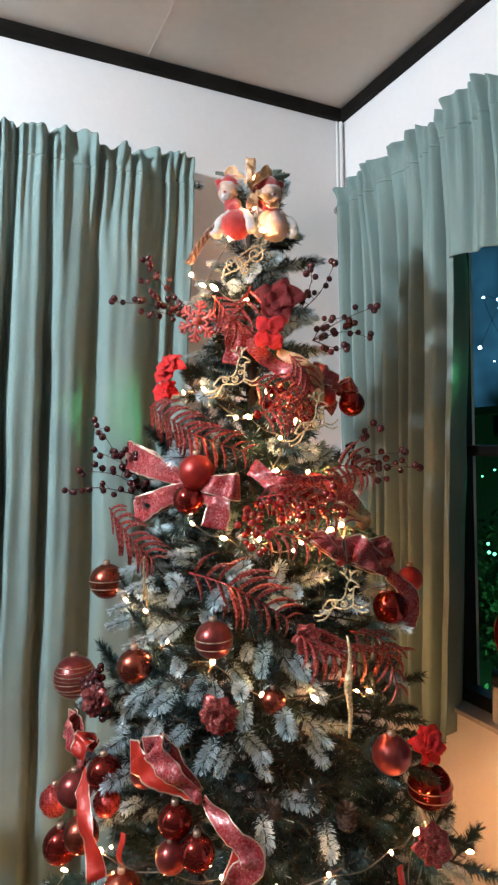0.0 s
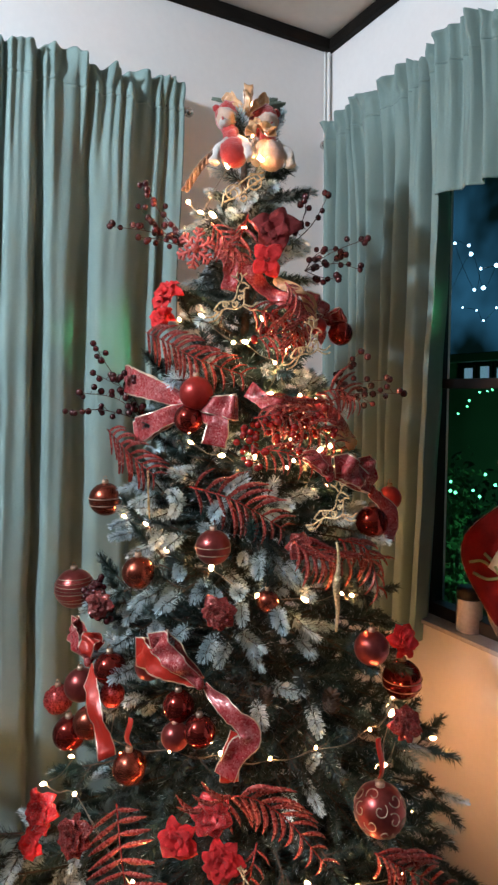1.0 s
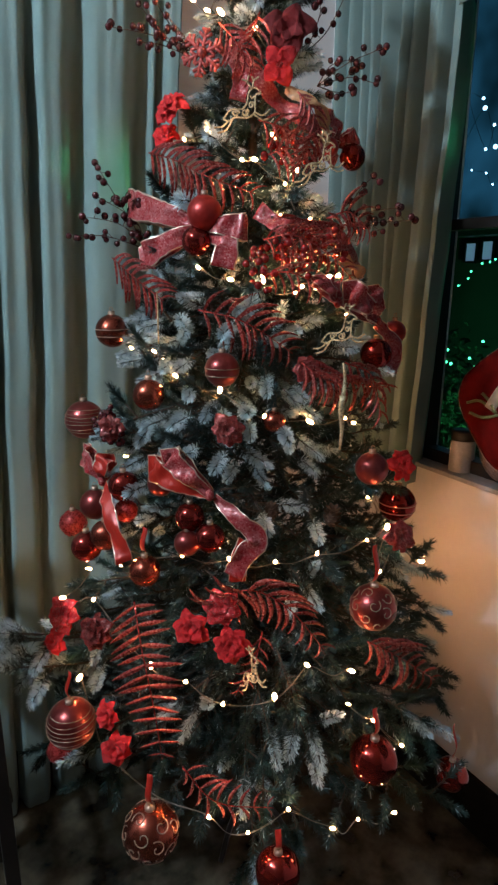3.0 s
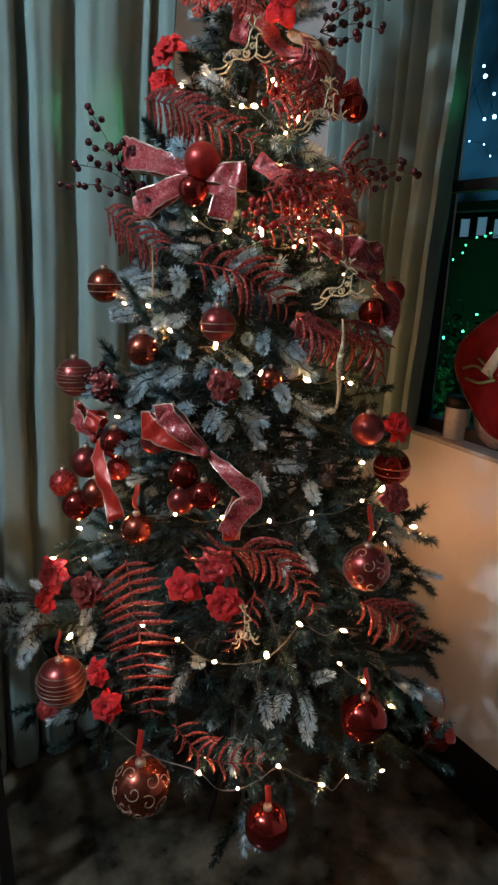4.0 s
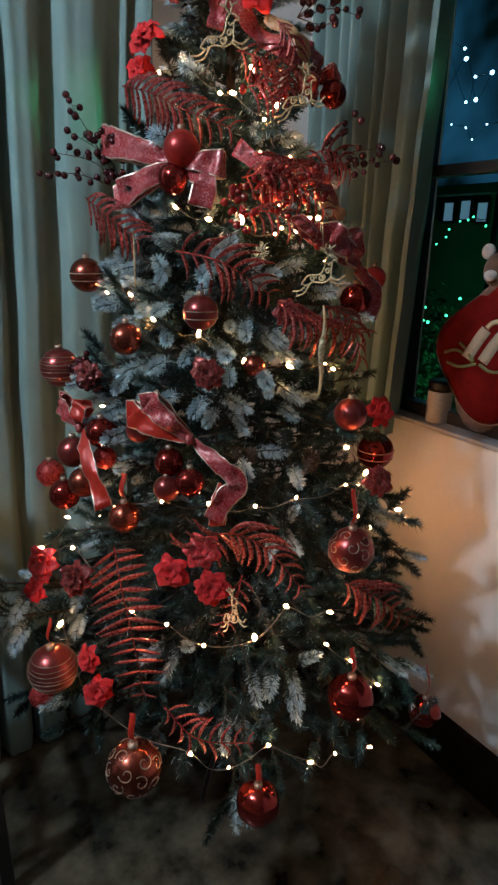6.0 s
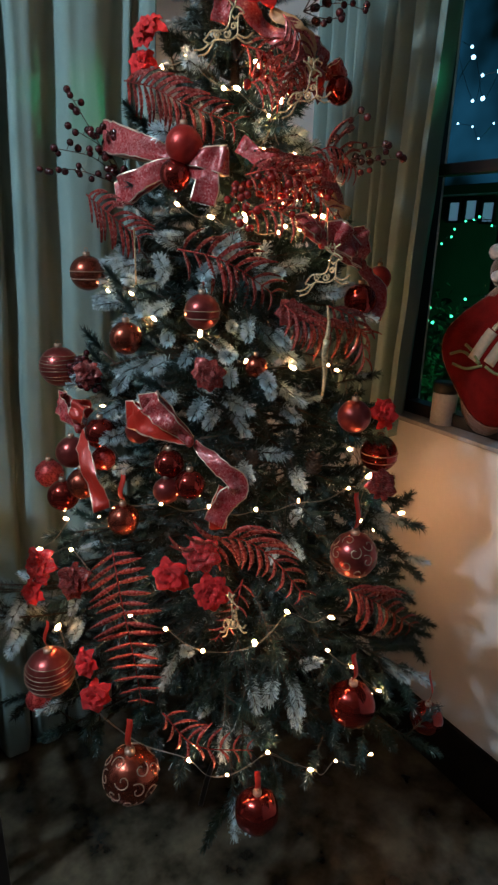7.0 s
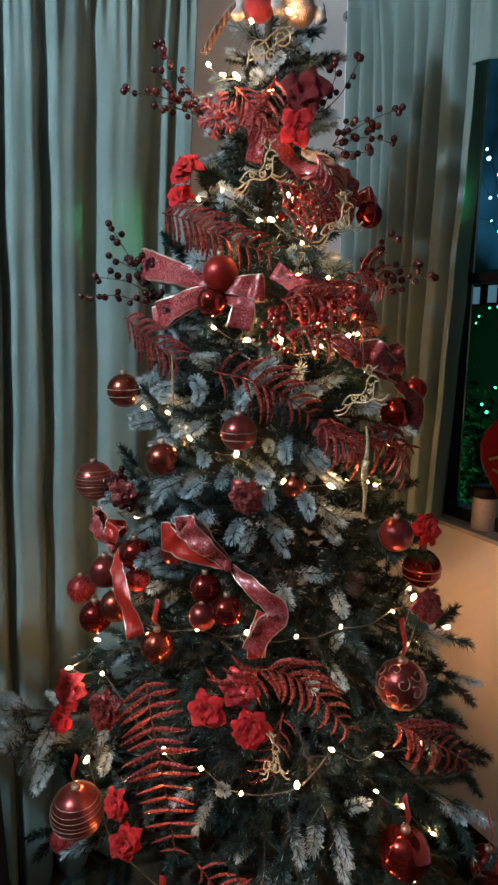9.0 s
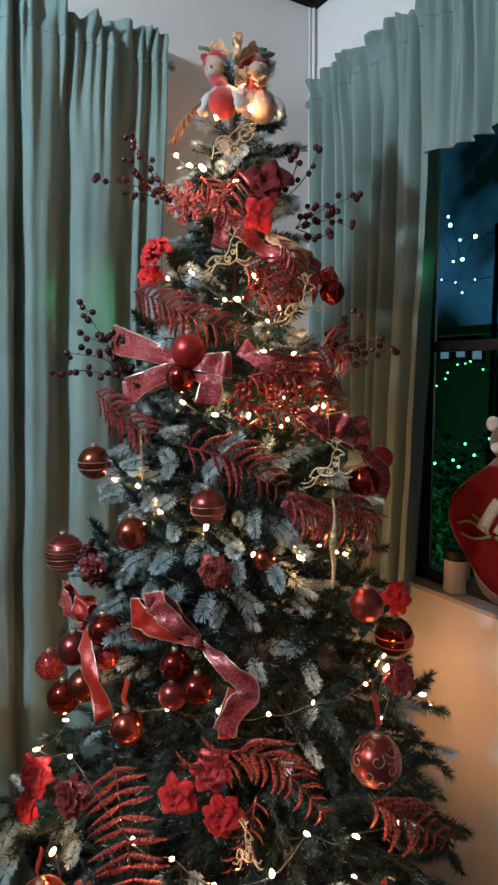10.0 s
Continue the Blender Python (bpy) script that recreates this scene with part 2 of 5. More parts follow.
def sheet(bm, rows, thick, normal, mats=None):
    """A cloth of some thickness from rows of points; mats gives each column's material."""
    fronts = [[bm.verts.new(p) for p in row] for row in rows]
    backs = [[bm.verts.new(Vector(p) - Vector(normal(p)) * thick) for p in row] for row in rows]
    nr, nc = len(rows), len(rows[0])
    for i in range(nr - 1):
        for j in range(nc - 1):
            k = mats[j] if mats else 0
            bm.faces.new((fronts[i][j], fronts[i][j + 1], fronts[i + 1][j + 1], fronts[i + 1][j])).material_index = k
            bm.faces.new((backs[i][j], backs[i + 1][j], backs[i + 1][j + 1], backs[i][j + 1])).material_index = k
    rim = [(fronts[i][j], backs[i][j]) for i, j in [(0, j) for j in range(nc)] + [(i, nc - 1) for i in range(1, nr)]
           + [(nr - 1, j) for j in range(nc - 2, -1, -1)] + [(i, 0) for i in range(nr - 2, 0, -1)]]
    for (a, b), (c, d) in zip(rim, rim[1:] + rim[:1]):
        bm.faces.new((a, b, d, c)).material_index = mats[0] if mats else 0
    return bm


# ---- room ----
X0, X1, Y0, Y1, H, FZ = -4.6, 1.162, -5.2, 1.755, 2.780, -0.115
WY0, WY1, WZ0, WZ1 = -0.35, 1.325, 0.955, 2.30


def structure(name, bm, material, label, smooth=False):
    return tagged(part(name, bm, material, None, "", smooth), label, "", "", "structure")


bm = bmesh.new()
box(bm, (X0 - 0.1, Y0 - 0.1, FZ - 0.08), (X1 + 0.12, Y1 + 0.1, FZ))
structure("floor", bm, FLOOR, "dark mottled glossy vinyl floor")
bm = bmesh.new()
box(bm, (X0 - 0.1, Y0 - 0.1, H), (X1 + 0.12, Y1 + 0.1, H + 0.06))
for seam in (-4.39, -3.17, -1.95, -0.73, 0.485):
    box(bm, (seam - 0.003, Y0, H - 0.0008), (seam + 0.003, Y1, H + 0.01))
structure("ceiling", bm, CEIL, "aged off-white board ceiling with faint seams")
bm = bmesh.new()
box(bm, (X0 - 0.1, Y1, FZ), (X1 + 0.12, Y1 + 0.1, H))
structure("wall_north", bm, WALL, "white painted wall behind the tree")
bm = bmesh.new()
for lo, hi in (((X1, Y0, FZ), (X1 + 0.12, Y1, WZ0)), ((X1, Y0, WZ1), (X1 + 0.12, Y1, H)),
               ((X1, WY1, WZ0), (X1 + 0.12, Y1, WZ1)), ((X1, Y0, WZ0), (X1 + 0.12, WY0, WZ1))):
    box(bm, lo, hi)
structure("wall_east", bm, WALL, "white painted wall with a window opening")
# West and south walls are unseen and kept dark against bounced light.
bm = bmesh.new()
box(bm, (X0 - 0.1, Y0, FZ), (X0, Y1, H))
structure("wall_west", bm, UNSEEN_WALL, "unseen wall, brown to cut bounced light")
bm = bmesh.new()
box(bm, (X0 - 0.1, Y0 - 0.1, FZ), (X1 + 0.12, Y0, H))
structure("wall_south", bm, UNSEEN_WALL, "unseen wall, brown to cut bounced light")
bm = bmesh.new()
box(bm, (X0, Y1 - 0.022, 2.743), (X1 - 0.022, Y1, H - 0.002), 0.003)
box(bm, (X1 - 0.022, Y0, 2.743), (X1, Y1, H - 0.002), 0.003)
structure("trim", bm, DARKWOOD, "dark stained timber ceiling trim")
bm = bmesh.new()
box(bm, (X0, Y1 - 0.014, FZ), (X1 - 0.014, Y1, 0.072), 0.002)
box(bm, (X1 - 0.014, Y0, FZ), (X1, Y1, 0.072), 0.002)
structure("baseboard", bm, DARKWOOD, "tall black painted timber baseboard")

bm = bmesh.new()
tube(bm, [(X1 - 0.016, Y1 - 0.010, z) for z in (0.08, 0.8, 1.6, 2.3, 2.74)], 0.005, 8)
tube(bm, [(X1 - 0.030, Y1 - 0.007, z) for z in (0.08, 0.9, 1.9, 2.74)], 0.003, 8)
structure("conduit", bm, WALL, "thin white painted cable conduit in the wall corner")

win = thing("window_1", (1.23, 0.5, WZ0), "black steel framed window with night outside", "", kind="structure")
bm = bmesh.new()
for lo, hi in (((1.204, WY1 - 0.022, WZ0 + 0.013), (1.250, WY1, WZ1)), ((1.204, WY0, WZ0 + 0.013), (1.250, WY0 + 0.045, WZ1)),
               ((1.204, WY0, WZ1 - 0.05), (1.250, WY1, WZ1)), ((1.204, WY0, WZ0 + 0.013), (1.250, WY1, WZ0 + 0.05)),
               ((1.202, 0.46, WZ0 + 0.013), (1.252, 0.51, WZ1))):
    box(bm, lo, hi, 0.003)
part("window_frame", bm, BLACK, win, "", False)
bm = bmesh.new()
box(bm, (1.200, WY0 + 0.045, 1.634), (1.254, WY1 - 0.022, 1.662), 0.003)
part("transom", bm, BLACK, win, "", False)
for y0, y1 in ((WY0 + 0.04, 0.47), (0.50, WY1 - 0.018)):
    for z0, z1 in ((WZ0 + 0.04, 1.64), (1.66, WZ1 - 0.04)):
        bm = bmesh.new()
        box(bm, (1.238, y0, z0), (1.242, y1, z1))
        pane = part("pane", bm, GLASS, win, "", False)
        pane.visible_shadow = False
bm = bmesh.new()
box(bm, (X1 - 0.012, WY0, WZ0), (X1 + 0.10, WY1 - 0.002, WZ0 + 0.013), 0.003)
part("window_sill", bm, SILL, win, "grey painted sill", False)

# ---- outside the window ----
bm = bmesh.new()
box(bm, (X1 + 0.5, -30, -0.9), (60, 40, -0.8))
structure("ground", bm, mat("dark yard soil", (0.03, 0.035, 0.025), 0.9, second=(0.012, 0.014, 0.010), scale=2, bump=0.4), "dark yard at night")
SKY = bpy.data.materials.new("night distance")
SKY.use_nodes = True
nt = SKY.node_tree
b = nt.nodes["Principled BSDF"]
co, sep = nt.nodes.new("ShaderNodeTexCoord"), nt.nodes.new("ShaderNodeTexNoise")
ramp = nt.nodes.new("ShaderNodeValToRGB")
sep.inputs["Scale"].default_value, sep.inputs["Detail"].default_value = 0.35, 3
nt.links.new(co.outputs["Object"], sep.inputs["Vector"])
nt.links.new(sep.outputs["Fac"], ramp.inputs["Fac"])
ramp.color_ramp.elements[0].position, ramp.color_ramp.elements[0].color = 0.40, (0.0005, 0.003, 0.003, 1)
ramp.color_ramp.elements[1].position, ramp.color_ramp.elements[1].color = 0.62, (0.007, 0.045, 0.080, 1)
nt.links.new(ramp.outputs["Color"], b.inputs["Emission Color"])
b.inputs["Base Color"].default_value = (0.005, 0.01, 0.01, 1)
b.inputs["Emission Strength"].default_value = SKYGLOW
bm = bmesh.new()
box(bm, (14, -20, -0.8), (14.1, 40, 14))
structure("backdrop", bm, SKY, "dim blue-green night distance")

# ---- curtains ----


def fold(s, valleys, width):
    """Depth of the cloth behind its crests at s along the rail."""
    return -sum(math.exp(-((s - v) / w) ** 2) * d for v, w, d in valleys) + 0.10 * width * noise.noise((s * 13, 0, 0))


def curtain_panel(name, parent, to_world, s0, s1, z0, top, depth, seed, ruffle=0.05, known=(), slant=lambda s, z: 0.0):
    """A hanging cloth on a rail, with a gathered header above the rail. to_world turns (s, out, z) into a place."""
    rnd = random.Random(seed)
    valleys, s = [(v, w, depth * 1.15) for v, w in known], s0 + rnd.uniform(0.02, 0.05)
    while s < s1 and not known:
        valleys.append((s, rnd.uniform(0.014, 0.026), depth * rnd.uniform(0.6, 1.15)))
        s += rnd.uniform(0.05, 0.115)
    cols = max(30, int((s1 - s0) / 0.0045))
    levels = [z0 + (top - ruffle - 0.03 - z0) * (k / 46) for k in range(46)] + [top - ruffle - 0.03 + (ruffle + 0.03) * k / 14 for k in range(15)]
    rows = []
    for z in levels:
        row = []
        for k in range(cols + 1):
            s = s0 + (s1 - s0) * k / cols
            low = (top - z) / (top - z0)
            sway = 0.012 * noise.noise((s * 3 + seed, z * 1.4, 1)) * low
            out = fold(s + sway, valleys, depth) * (0.10 + 1.0 * min(1, low * 4.5))
            pinch = math.exp(-((z - (top - ruffle)) / 0.012) ** 2)
            gather = math.exp(-((top - ruffle - z) / 0.22) ** 2) if z < top - ruffle else 1.0
            out += 0.010 * noise.noise((s * 30 + seed, z * 2, 4)) * (1 - low) - 0.003 * pinch
            out += gather * (0.009 * math.sin(s * 190 + 5 * noise.noise((s * 14, seed, 3))) + 0.034 * abs(noise.noise((s * 24 + seed, 0, 6))))
            zz = z
            if z > top - ruffle:
                k2 = (z - top + ruffle) / ruffle
                out += k2 * (0.046 * noise.noise((s * 19 + seed, k2 * 0.8, 7)) + 0.012 * math.sin(s * 75 + 3 * noise.noise((s * 9, seed, 0))))
                zz += k2 * (0.034 * noise.noise((s * 7.5 + seed, 2, 0)) + 0.012 * noise.noise((s * 26 + seed, 5, 0)))
            row.append(to_world(s + slant(s, z) + 0.006 * noise.noise((s * 8, z * 5, seed)), out, zz))
        rows.append(row)
    n = (Vector(to_world(0, 1, 0)) - Vector(to_world(0, 0, 0))).normalized()
    bm = bmesh.new()
    sheet(bm, rows[:49], 0.0018, lambda p: n)
    part(name, bm, CURTAIN, parent)
    bm = bmesh.new()
    sheet(bm, rows[48:], 0.0018, lambda p: n)
    part("header", bm, CURTAIN, parent, "gathered ruffled header")


def rod(parent, a, b, wall_side):
    bm = bmesh.new()
    tube(bm, [a, b], 0.009, 12)
    part("rod", bm, DARKWOOD, parent)
    for end, other in ((Vector(a), Vector(b)), (Vector(b), Vector(a))):
        bm = bmesh.new()
        d = (end - other).normalized()
        ball_mesh(bm, end + d * 0.012, 0.014, 16)
        tube(bm, [end - d * 0.012, end + d * 0.006], 0.012, 12)
        part("finial", bm, METAL, parent, "bright steel finial")
        bm = bmesh.new()
        tube(bm, [end - d * 0.03, end - d * 0.03 + Vector(wall_side)], 0.006, 8)
        part("bracket", bm, METAL, parent)


back = lambda s, out, z: (s, 1.682 - out, z)
side = lambda s, out, z: (1.088 - out, s, z)
front = lambda s, out, z: (1.078 - out, s, z)
cl = thing("curtain", (0.2, 1.70, 2.43), "floor-length sage green curtain gathered on a rod", "curtain", "curtains")
curtain_panel("panel", cl, back, -1.30, 0.550, -0.105, 2.490, 0.050, 3, 0.06,
              ((-0.95, 0.03), (-0.80, 0.03), (-0.62, 0.03), (-0.47, 0.03), (-0.36, 0.03), (-0.25, 0.03), (-0.14, 0.027), (-0.03, 0.020), (0.070, 0.011),
               (0.172, 0.015), (0.284, 0.029), (0.452, 0.031), (0.505, 0.012)), lambda s, z: 0.05 * (z - 1.6))
rl = thing("curtain_rod", (0.2, 1.70, 2.43), "dark curtain rod with bright steel ball finials", "curtain rod", "curtain rods")
rod(rl, (-1.35, 1.712, 2.430), (0.612, 1.712, 2.430), (0, 0.043, 0))
cr = thing("curtain", (1.10, 1.5, 2.43), "sage green curtain drawn back beside the window", "curtain", "curtains")
curtain_panel("panel", cr, side, 1.250, 1.690, 0.90, 2.495, 0.078, 23, 0.05,
              ((1.292, 0.012), (1.378, 0.018), (1.430, 0.010), (1.480, 0.020), (1.540, 0.016), (1.578, 0.010), (1.612, 0.012), (1.658, 0.012)), lambda s, z: -0.105 * (z - 1.0) * (1.69 - s))
rr = thing("curtain_rod", (1.10, 1.5, 2.43), "dark curtain rod with bright steel ball finials", "curtain rod", "curtain rods")
rod(rr, (1.120, -0.5, 2.438), (1.120, 1.722, 2.438), (0.042, 0, 0))
cv = thing("valance", (1.07, 0.6, 2.46), "short sage green valance over the window", "curtain", "curtains")
curtain_panel("panel", cv, front, -0.45, 1.235, 2.130, 2.510, 0.046, 37)

# ---- the tree ----


def needles(data, base, way, length, count, nlen, flock, rnd, r=0.0010):
    """Plastic needles round a straight twig that lean towards its tip; flocked ones are thick and blunt."""
    verts, faces, mats = data
    way = way.normalized()
    a = way.orthogonal().normalized()
    c = way.cross(a)
    for k in range(count):
        s = (k + rnd.random()) / count
        ang = rnd.uniform(0, math.tau)
        rad = a * math.cos(ang) + c * math.sin(ang)
        white = rnd.random() < flock * min(1.0, 0.10 + s * 2.0)
        lean = rnd.uniform(0.55, 1.3) * (1.0 if s < 0.88 else 0.5)
        p = base + way * (length * s)
        q = p + rad * 0.0008
        tip = p + (way * (1 - lean * 0.4) + rad * lean).normalized() * nlen * rnd.uniform(0.7, 1.1) * (0.82 if white else 1.0) + Vector((0, 0, -0.0015))
        u = rad.cross(way).normalized()
        n = len(verts)
        if white:
            w = rnd.uniform(0.0005, 0.0010)
            verts += [q, tip + u * w, tip - u * w, tip + way * w * 1.2 + rad * w]
            faces += [(n, n + 1, n + 3), (n + 1, n + 2, n + 3), (n + 2, n, n + 3)]
            mats += [1] * 3
        else:
            verts += [q + u * r, q - u * r, q + way * r * 1.6, tip]
            faces += [(n, n + 1, n + 3), (n + 1, n + 2, n + 3), (n + 2, n, n + 3)]
            mats += [0] * 3


def stick(data, a, b, r0, r1, mat_index=2):
    verts, faces, mats = data
    d = (b - a).normalized()
    u = d.orthogonal().normalized()
    v = d.cross(u)
    n = len(verts)
    for p, r in ((a, r0), (b, r1)):
        verts += [p + (u * math.cos(k * math.tau / 5) + v * math.sin(k * math.tau / 5)) * r for k in range(5)]
    for k in range(5):
        faces.append((n + k, n + (k + 1) % 5, n + 5 + (k + 1) % 5, n + 5 + k))
        mats.append(mat_index)


def branch_mesh(length, seed, flock):
    """A branch along +x: a bent stem, sparse inner needles and thick brush-like twig ends."""
    rnd = random.Random(seed)
    data = ([], [], [])
    bend = rnd.uniform(0.02, 0.10)
    at = lambda s: Vector((length * s, 0.02 * math.sin(3 * s + seed) * s, length * (bend * math.sin(s * 2.6) - 0.05 * s * s)))
    steps = max(4, int(length / 0.05))
    for k in range(steps):
        p, q = at(k / steps), at((k + 1) / steps)
        stick(data, p, q, 0.0040 * (1 - 0.6 * k / steps), 0.0040 * (1 - 0.6 * (k + 1) / steps))
        needles(data, p, q - p, (q - p).length, 36, 0.020, flock * 0.03, rnd)

    def brush(root, way, tl, white):
        way = way.normalized()
        white = 0.95 if rnd.random() < white * 0.92 else 0.05
        thick = min(tl, rnd.uniform(0.048, 0.085) if white > 0.5 else rnd.uniform(0.045, 0.085))
        stick(data, root, root + way * tl, 0.0022, 0.0012)
        if tl > thick + 0.01:
            needles(data, root, way, tl - thick, int(420 * (tl - thick)), 0.022, white * 0.15, rnd)
        needles(data, root + way * (tl - thick), way, thick, int((6800 if white > 0.5 else 3100) * thick), rnd.uniform(0.0180, 0.0240) if white > 0.5 else rnd.uniform(0.019, 0.025), white, rnd, 0.00115 if white > 0.5 else 0.00145)

    brush(at(0.9), at(1) - at(0.9), 0.1 * length + 0.05, flock * 1.7)
    s = 0.34 if length > 0.2 else 0.2
    turn = 1
    while s < 0.97:
        yaw, lift = radians(turn * rnd.uniform(30, 62)), radians(rnd.uniform(-25, 38))
        way = Vector((math.cos(yaw) * math.cos(lift), math.sin(yaw) * math.cos(lift), math.sin(lift)))
        tl = min(0.6 * length, rnd.uniform(0.085, 0.14) * (1.15 - 0.35 * s))
        inner = 0.35 if s < 0.55 else 1.0
        brush(at(s), way, tl, flock * inner * rnd.uniform(0.25, 1.4))
        turn = -turn
        s += 0.052 / length + 0.012
    me = bpy.data.meshes.new("branch")
    me.from_pydata([tuple(v) for v in data[0]], [], data[1])
    for m in (NEEDLE, FLOCK, BARK):
        me.materials.append(m)
    me.polygons.foreach_set("material_index", data[2])
    return me


tree = thing("christmas_tree", TREE, "tall artificial christmas tree with flocked green needles", "christmas tree")
bm = bmesh.new()
tube(bm, [TREE + Vector((0, 0, z)) for z in (0.02, 0.7, 1.3, 1.9, 2.275)], 0.020, 10, 0.35)
part("trunk", bm, BARK, tree, "brown wrapped pole")
for k in range(4):
    bm = bmesh.new()
    d = Vector((math.cos(k * math.pi / 2 + 0.5), math.sin(k * math.pi / 2 + 0.5), 0))
    tube(bm, smooth_path([TREE + Vector((0, 0, 0.16)), TREE + d * 0.10 + Vector((0, 0, 0.09)), TREE + d * 0.15 + Vector((0, 0, 0.008))]), 0.008, 8)
    part("stand_leg", bm, BLACK, tree, "black steel leg")
LENGTHS = (0.09, 0.15, 0.22, 0.30, 0.39, 0.48, 0.58)
BRANCHES = {(n, v): branch_mesh(l, 100 * n + v, (1.0, 0.75, 0.45, 0.08)[v]) for n, l in enumerate(LENGTHS) for v in range(4)}
rnd = random.Random(5)


def branch(z, az, reach, lift, roll=0.0, kinds=(0, 0, 1, 1, 2, 3)):
    """One branch from the trunk at height z towards azimuth az, kept clear of the walls."""
    d = Vector((math.cos(az), math.sin(az)))
    if d.y > 0.05:
        reach = min(reach, (1.655 - TREE.y) / d.y)
    if d.x > 0.05:
        reach = min(reach, (1.13 - TREE.x) / d.x)
    n = min(range(len(LENGTHS)), key=lambda k: abs(LENGTHS[k] - reach))
    v = rnd.choice(kinds)
    k = reach / LENGTHS[n] * rnd.uniform(0.95, 1.05)
    k = max(0.75, min(1.2, k))
    m = pose(TREE.x, TREE.y, z) @ Matrix.Rotation(az, 4, "Z") @ Matrix.Rotation(-lift, 4, "Y") @ Matrix.Rotation(roll, 4, "X") @ Matrix.Scale(k, 4)
    return piece("branch", BRANCHES[(n, v)], m, tree)


z, count = 0.35, 0
while z < 2.09:
    far = spread(z) - 0.015
    lift = radians(-6 + 26 * (z - 0.3) / 1.85)
    n = max(7, int(math.tau * far / (0.150 if z < 1.2 else 0.112)))
    start = rnd.uniform(0, math.tau)
    for k in range(n):
        az = start + (k + rnd.uniform(-0.28, 0.28)) * math.tau / n
        reach = far * rnd.uniform(0.86, 1.06)
        tilt = lift + radians(rnd.uniform(-11, 11))
        if z < 0.66 and abs(az % math.tau - 5.26) < 0.14:
            continue
        gap = noise.noise((math.cos(az) * 2.4, math.sin(az) * 2.4, z * 5.5)) > 0.24
        if gap:
            reach *= 0.76
        # Flock thins out low down and on the right, partly to imitate shade.
        kinds = (3,) if gap else (2, 2, 3, 3, 3) if z < 0.50 else (2, 3, 3) if z < 0.78 else (0, 1) if z > 1.9 else (2, 2, 3, 3) if z > 1.45 else (2, 3, 3, 3) if math.cos(az) > -0.15 else (0, 0, 0, 1, 1, 2)
        branch(z - reach * math.sin(tilt) * 0.6 + rnd.uniform(-0.03, 0.03), az, reach, tilt, rnd.uniform(-0.9, 0.9), kinds)
    for k in range(n // 3):
        az = start + (k + rnd.uniform(0.1, 0.9)) * math.tau * 3 / n
        branch(z + 0.02, az, far * rnd.uniform(0.50, 0.66), lift + radians(rnd.uniform(-8, 14)), rnd.uniform(-0.9, 0.9), (3,))
    z += 0.085 if z < 1.2 else 0.062
for z, az, reach, tilt in ((2.06, 0.0, 0.11, 0.3), (2.05, 4.6, 0.11, 0.3), (2.10, 1.9, 0.10, 0.9), (2.12, 4.4, 0.09, 1.1), (2.08, 0.2, 0.10, 0.8), (2.11, 5.6, 0.1, 0.8),
                           (0.66, 2.90, 0.63, -0.02), (0.69, 2.98, 0.62, -0.02), (0.63, 3.02, 0.62, 0.0), (0.72, 3.06, 0.60, 0.0), (0.66, 3.12, 0.60, 0.0), (0.60, 2.95, 0.62, 0.03), 
                           (0.43, 4.17, 0.50, -0.30)):
    branch(z, az, reach, tilt, az * 3.0, (0,) if 2.5 < az < 3.5 and z > 0.5 else (1, 2))
for k in range(14):
    z = 1.93 + 0.010 * k
    branch(z, k * 2.4, max(0.070, spread(z) - 0.010), rnd.uniform(0.0, 0.3), rnd.uniform(-0.9, 0.9), (0, 0, 1))
for k in range(16):
    z = 1.10 + 0.020 * k
    branch(z, 2.9 + 1.7 * ((k * 0.618) % 1), spread(z) + 0.005, rnd.uniform(-0.05, 0.25), rnd.uniform(-0.9, 0.9), (0,))
for k in range(9):
    z = 0.48 + 0.055 * k
    branch(z, 5.18 + 0.62 * ((k * 0.618) % 1), spread(z) + 0.012, rnd.uniform(-0.22, 0.12), rnd.uniform(-0.9, 0.9), (2, 3, 3))

# ---- ornaments ----


def facing(p):
    """Ornaments are dressed towards the open side of the room."""
    return (outward(p) * 0.75 + Vector((-0.42, -0.85, 0.1))).normalized()


def cap_and_loop(parent, top, r, ribbon=0.0):
    bm = bmesh.new()
    tube(bm, [top - Vector((0, 0, 0.004)), top + Vector((0, 0, 0.007))], r * 0.15 + 0.002, 10)
    tube(bm, [top + Vector((math.cos(a) * 0.004, 0, 0.011 + math.sin(a) * 0.005)) for a in np.linspace(-1.2, 4.4, 9)], 0.0008, 5)
    part("cap", bm, RING, parent, "gold cap")
    if ribbon:
        n = outward(top)
        w = n.cross(Vector((0, 0, 1))) * 0.006
        rows = [[top + Vector((0, 0, 0.012 + ribbon * s)) + n * 0.006 * math.sin(s * 5) + w * e for e in (-1, 0, 1)] for s in np.linspace(0, 1, 7)]
        bm = bmesh.new()
        sheet(bm, rows, 0.0008, lambda p: n)
        part("ribbon_loop", bm, RIBBON_BACK, parent, "red satin hanging ribbon")


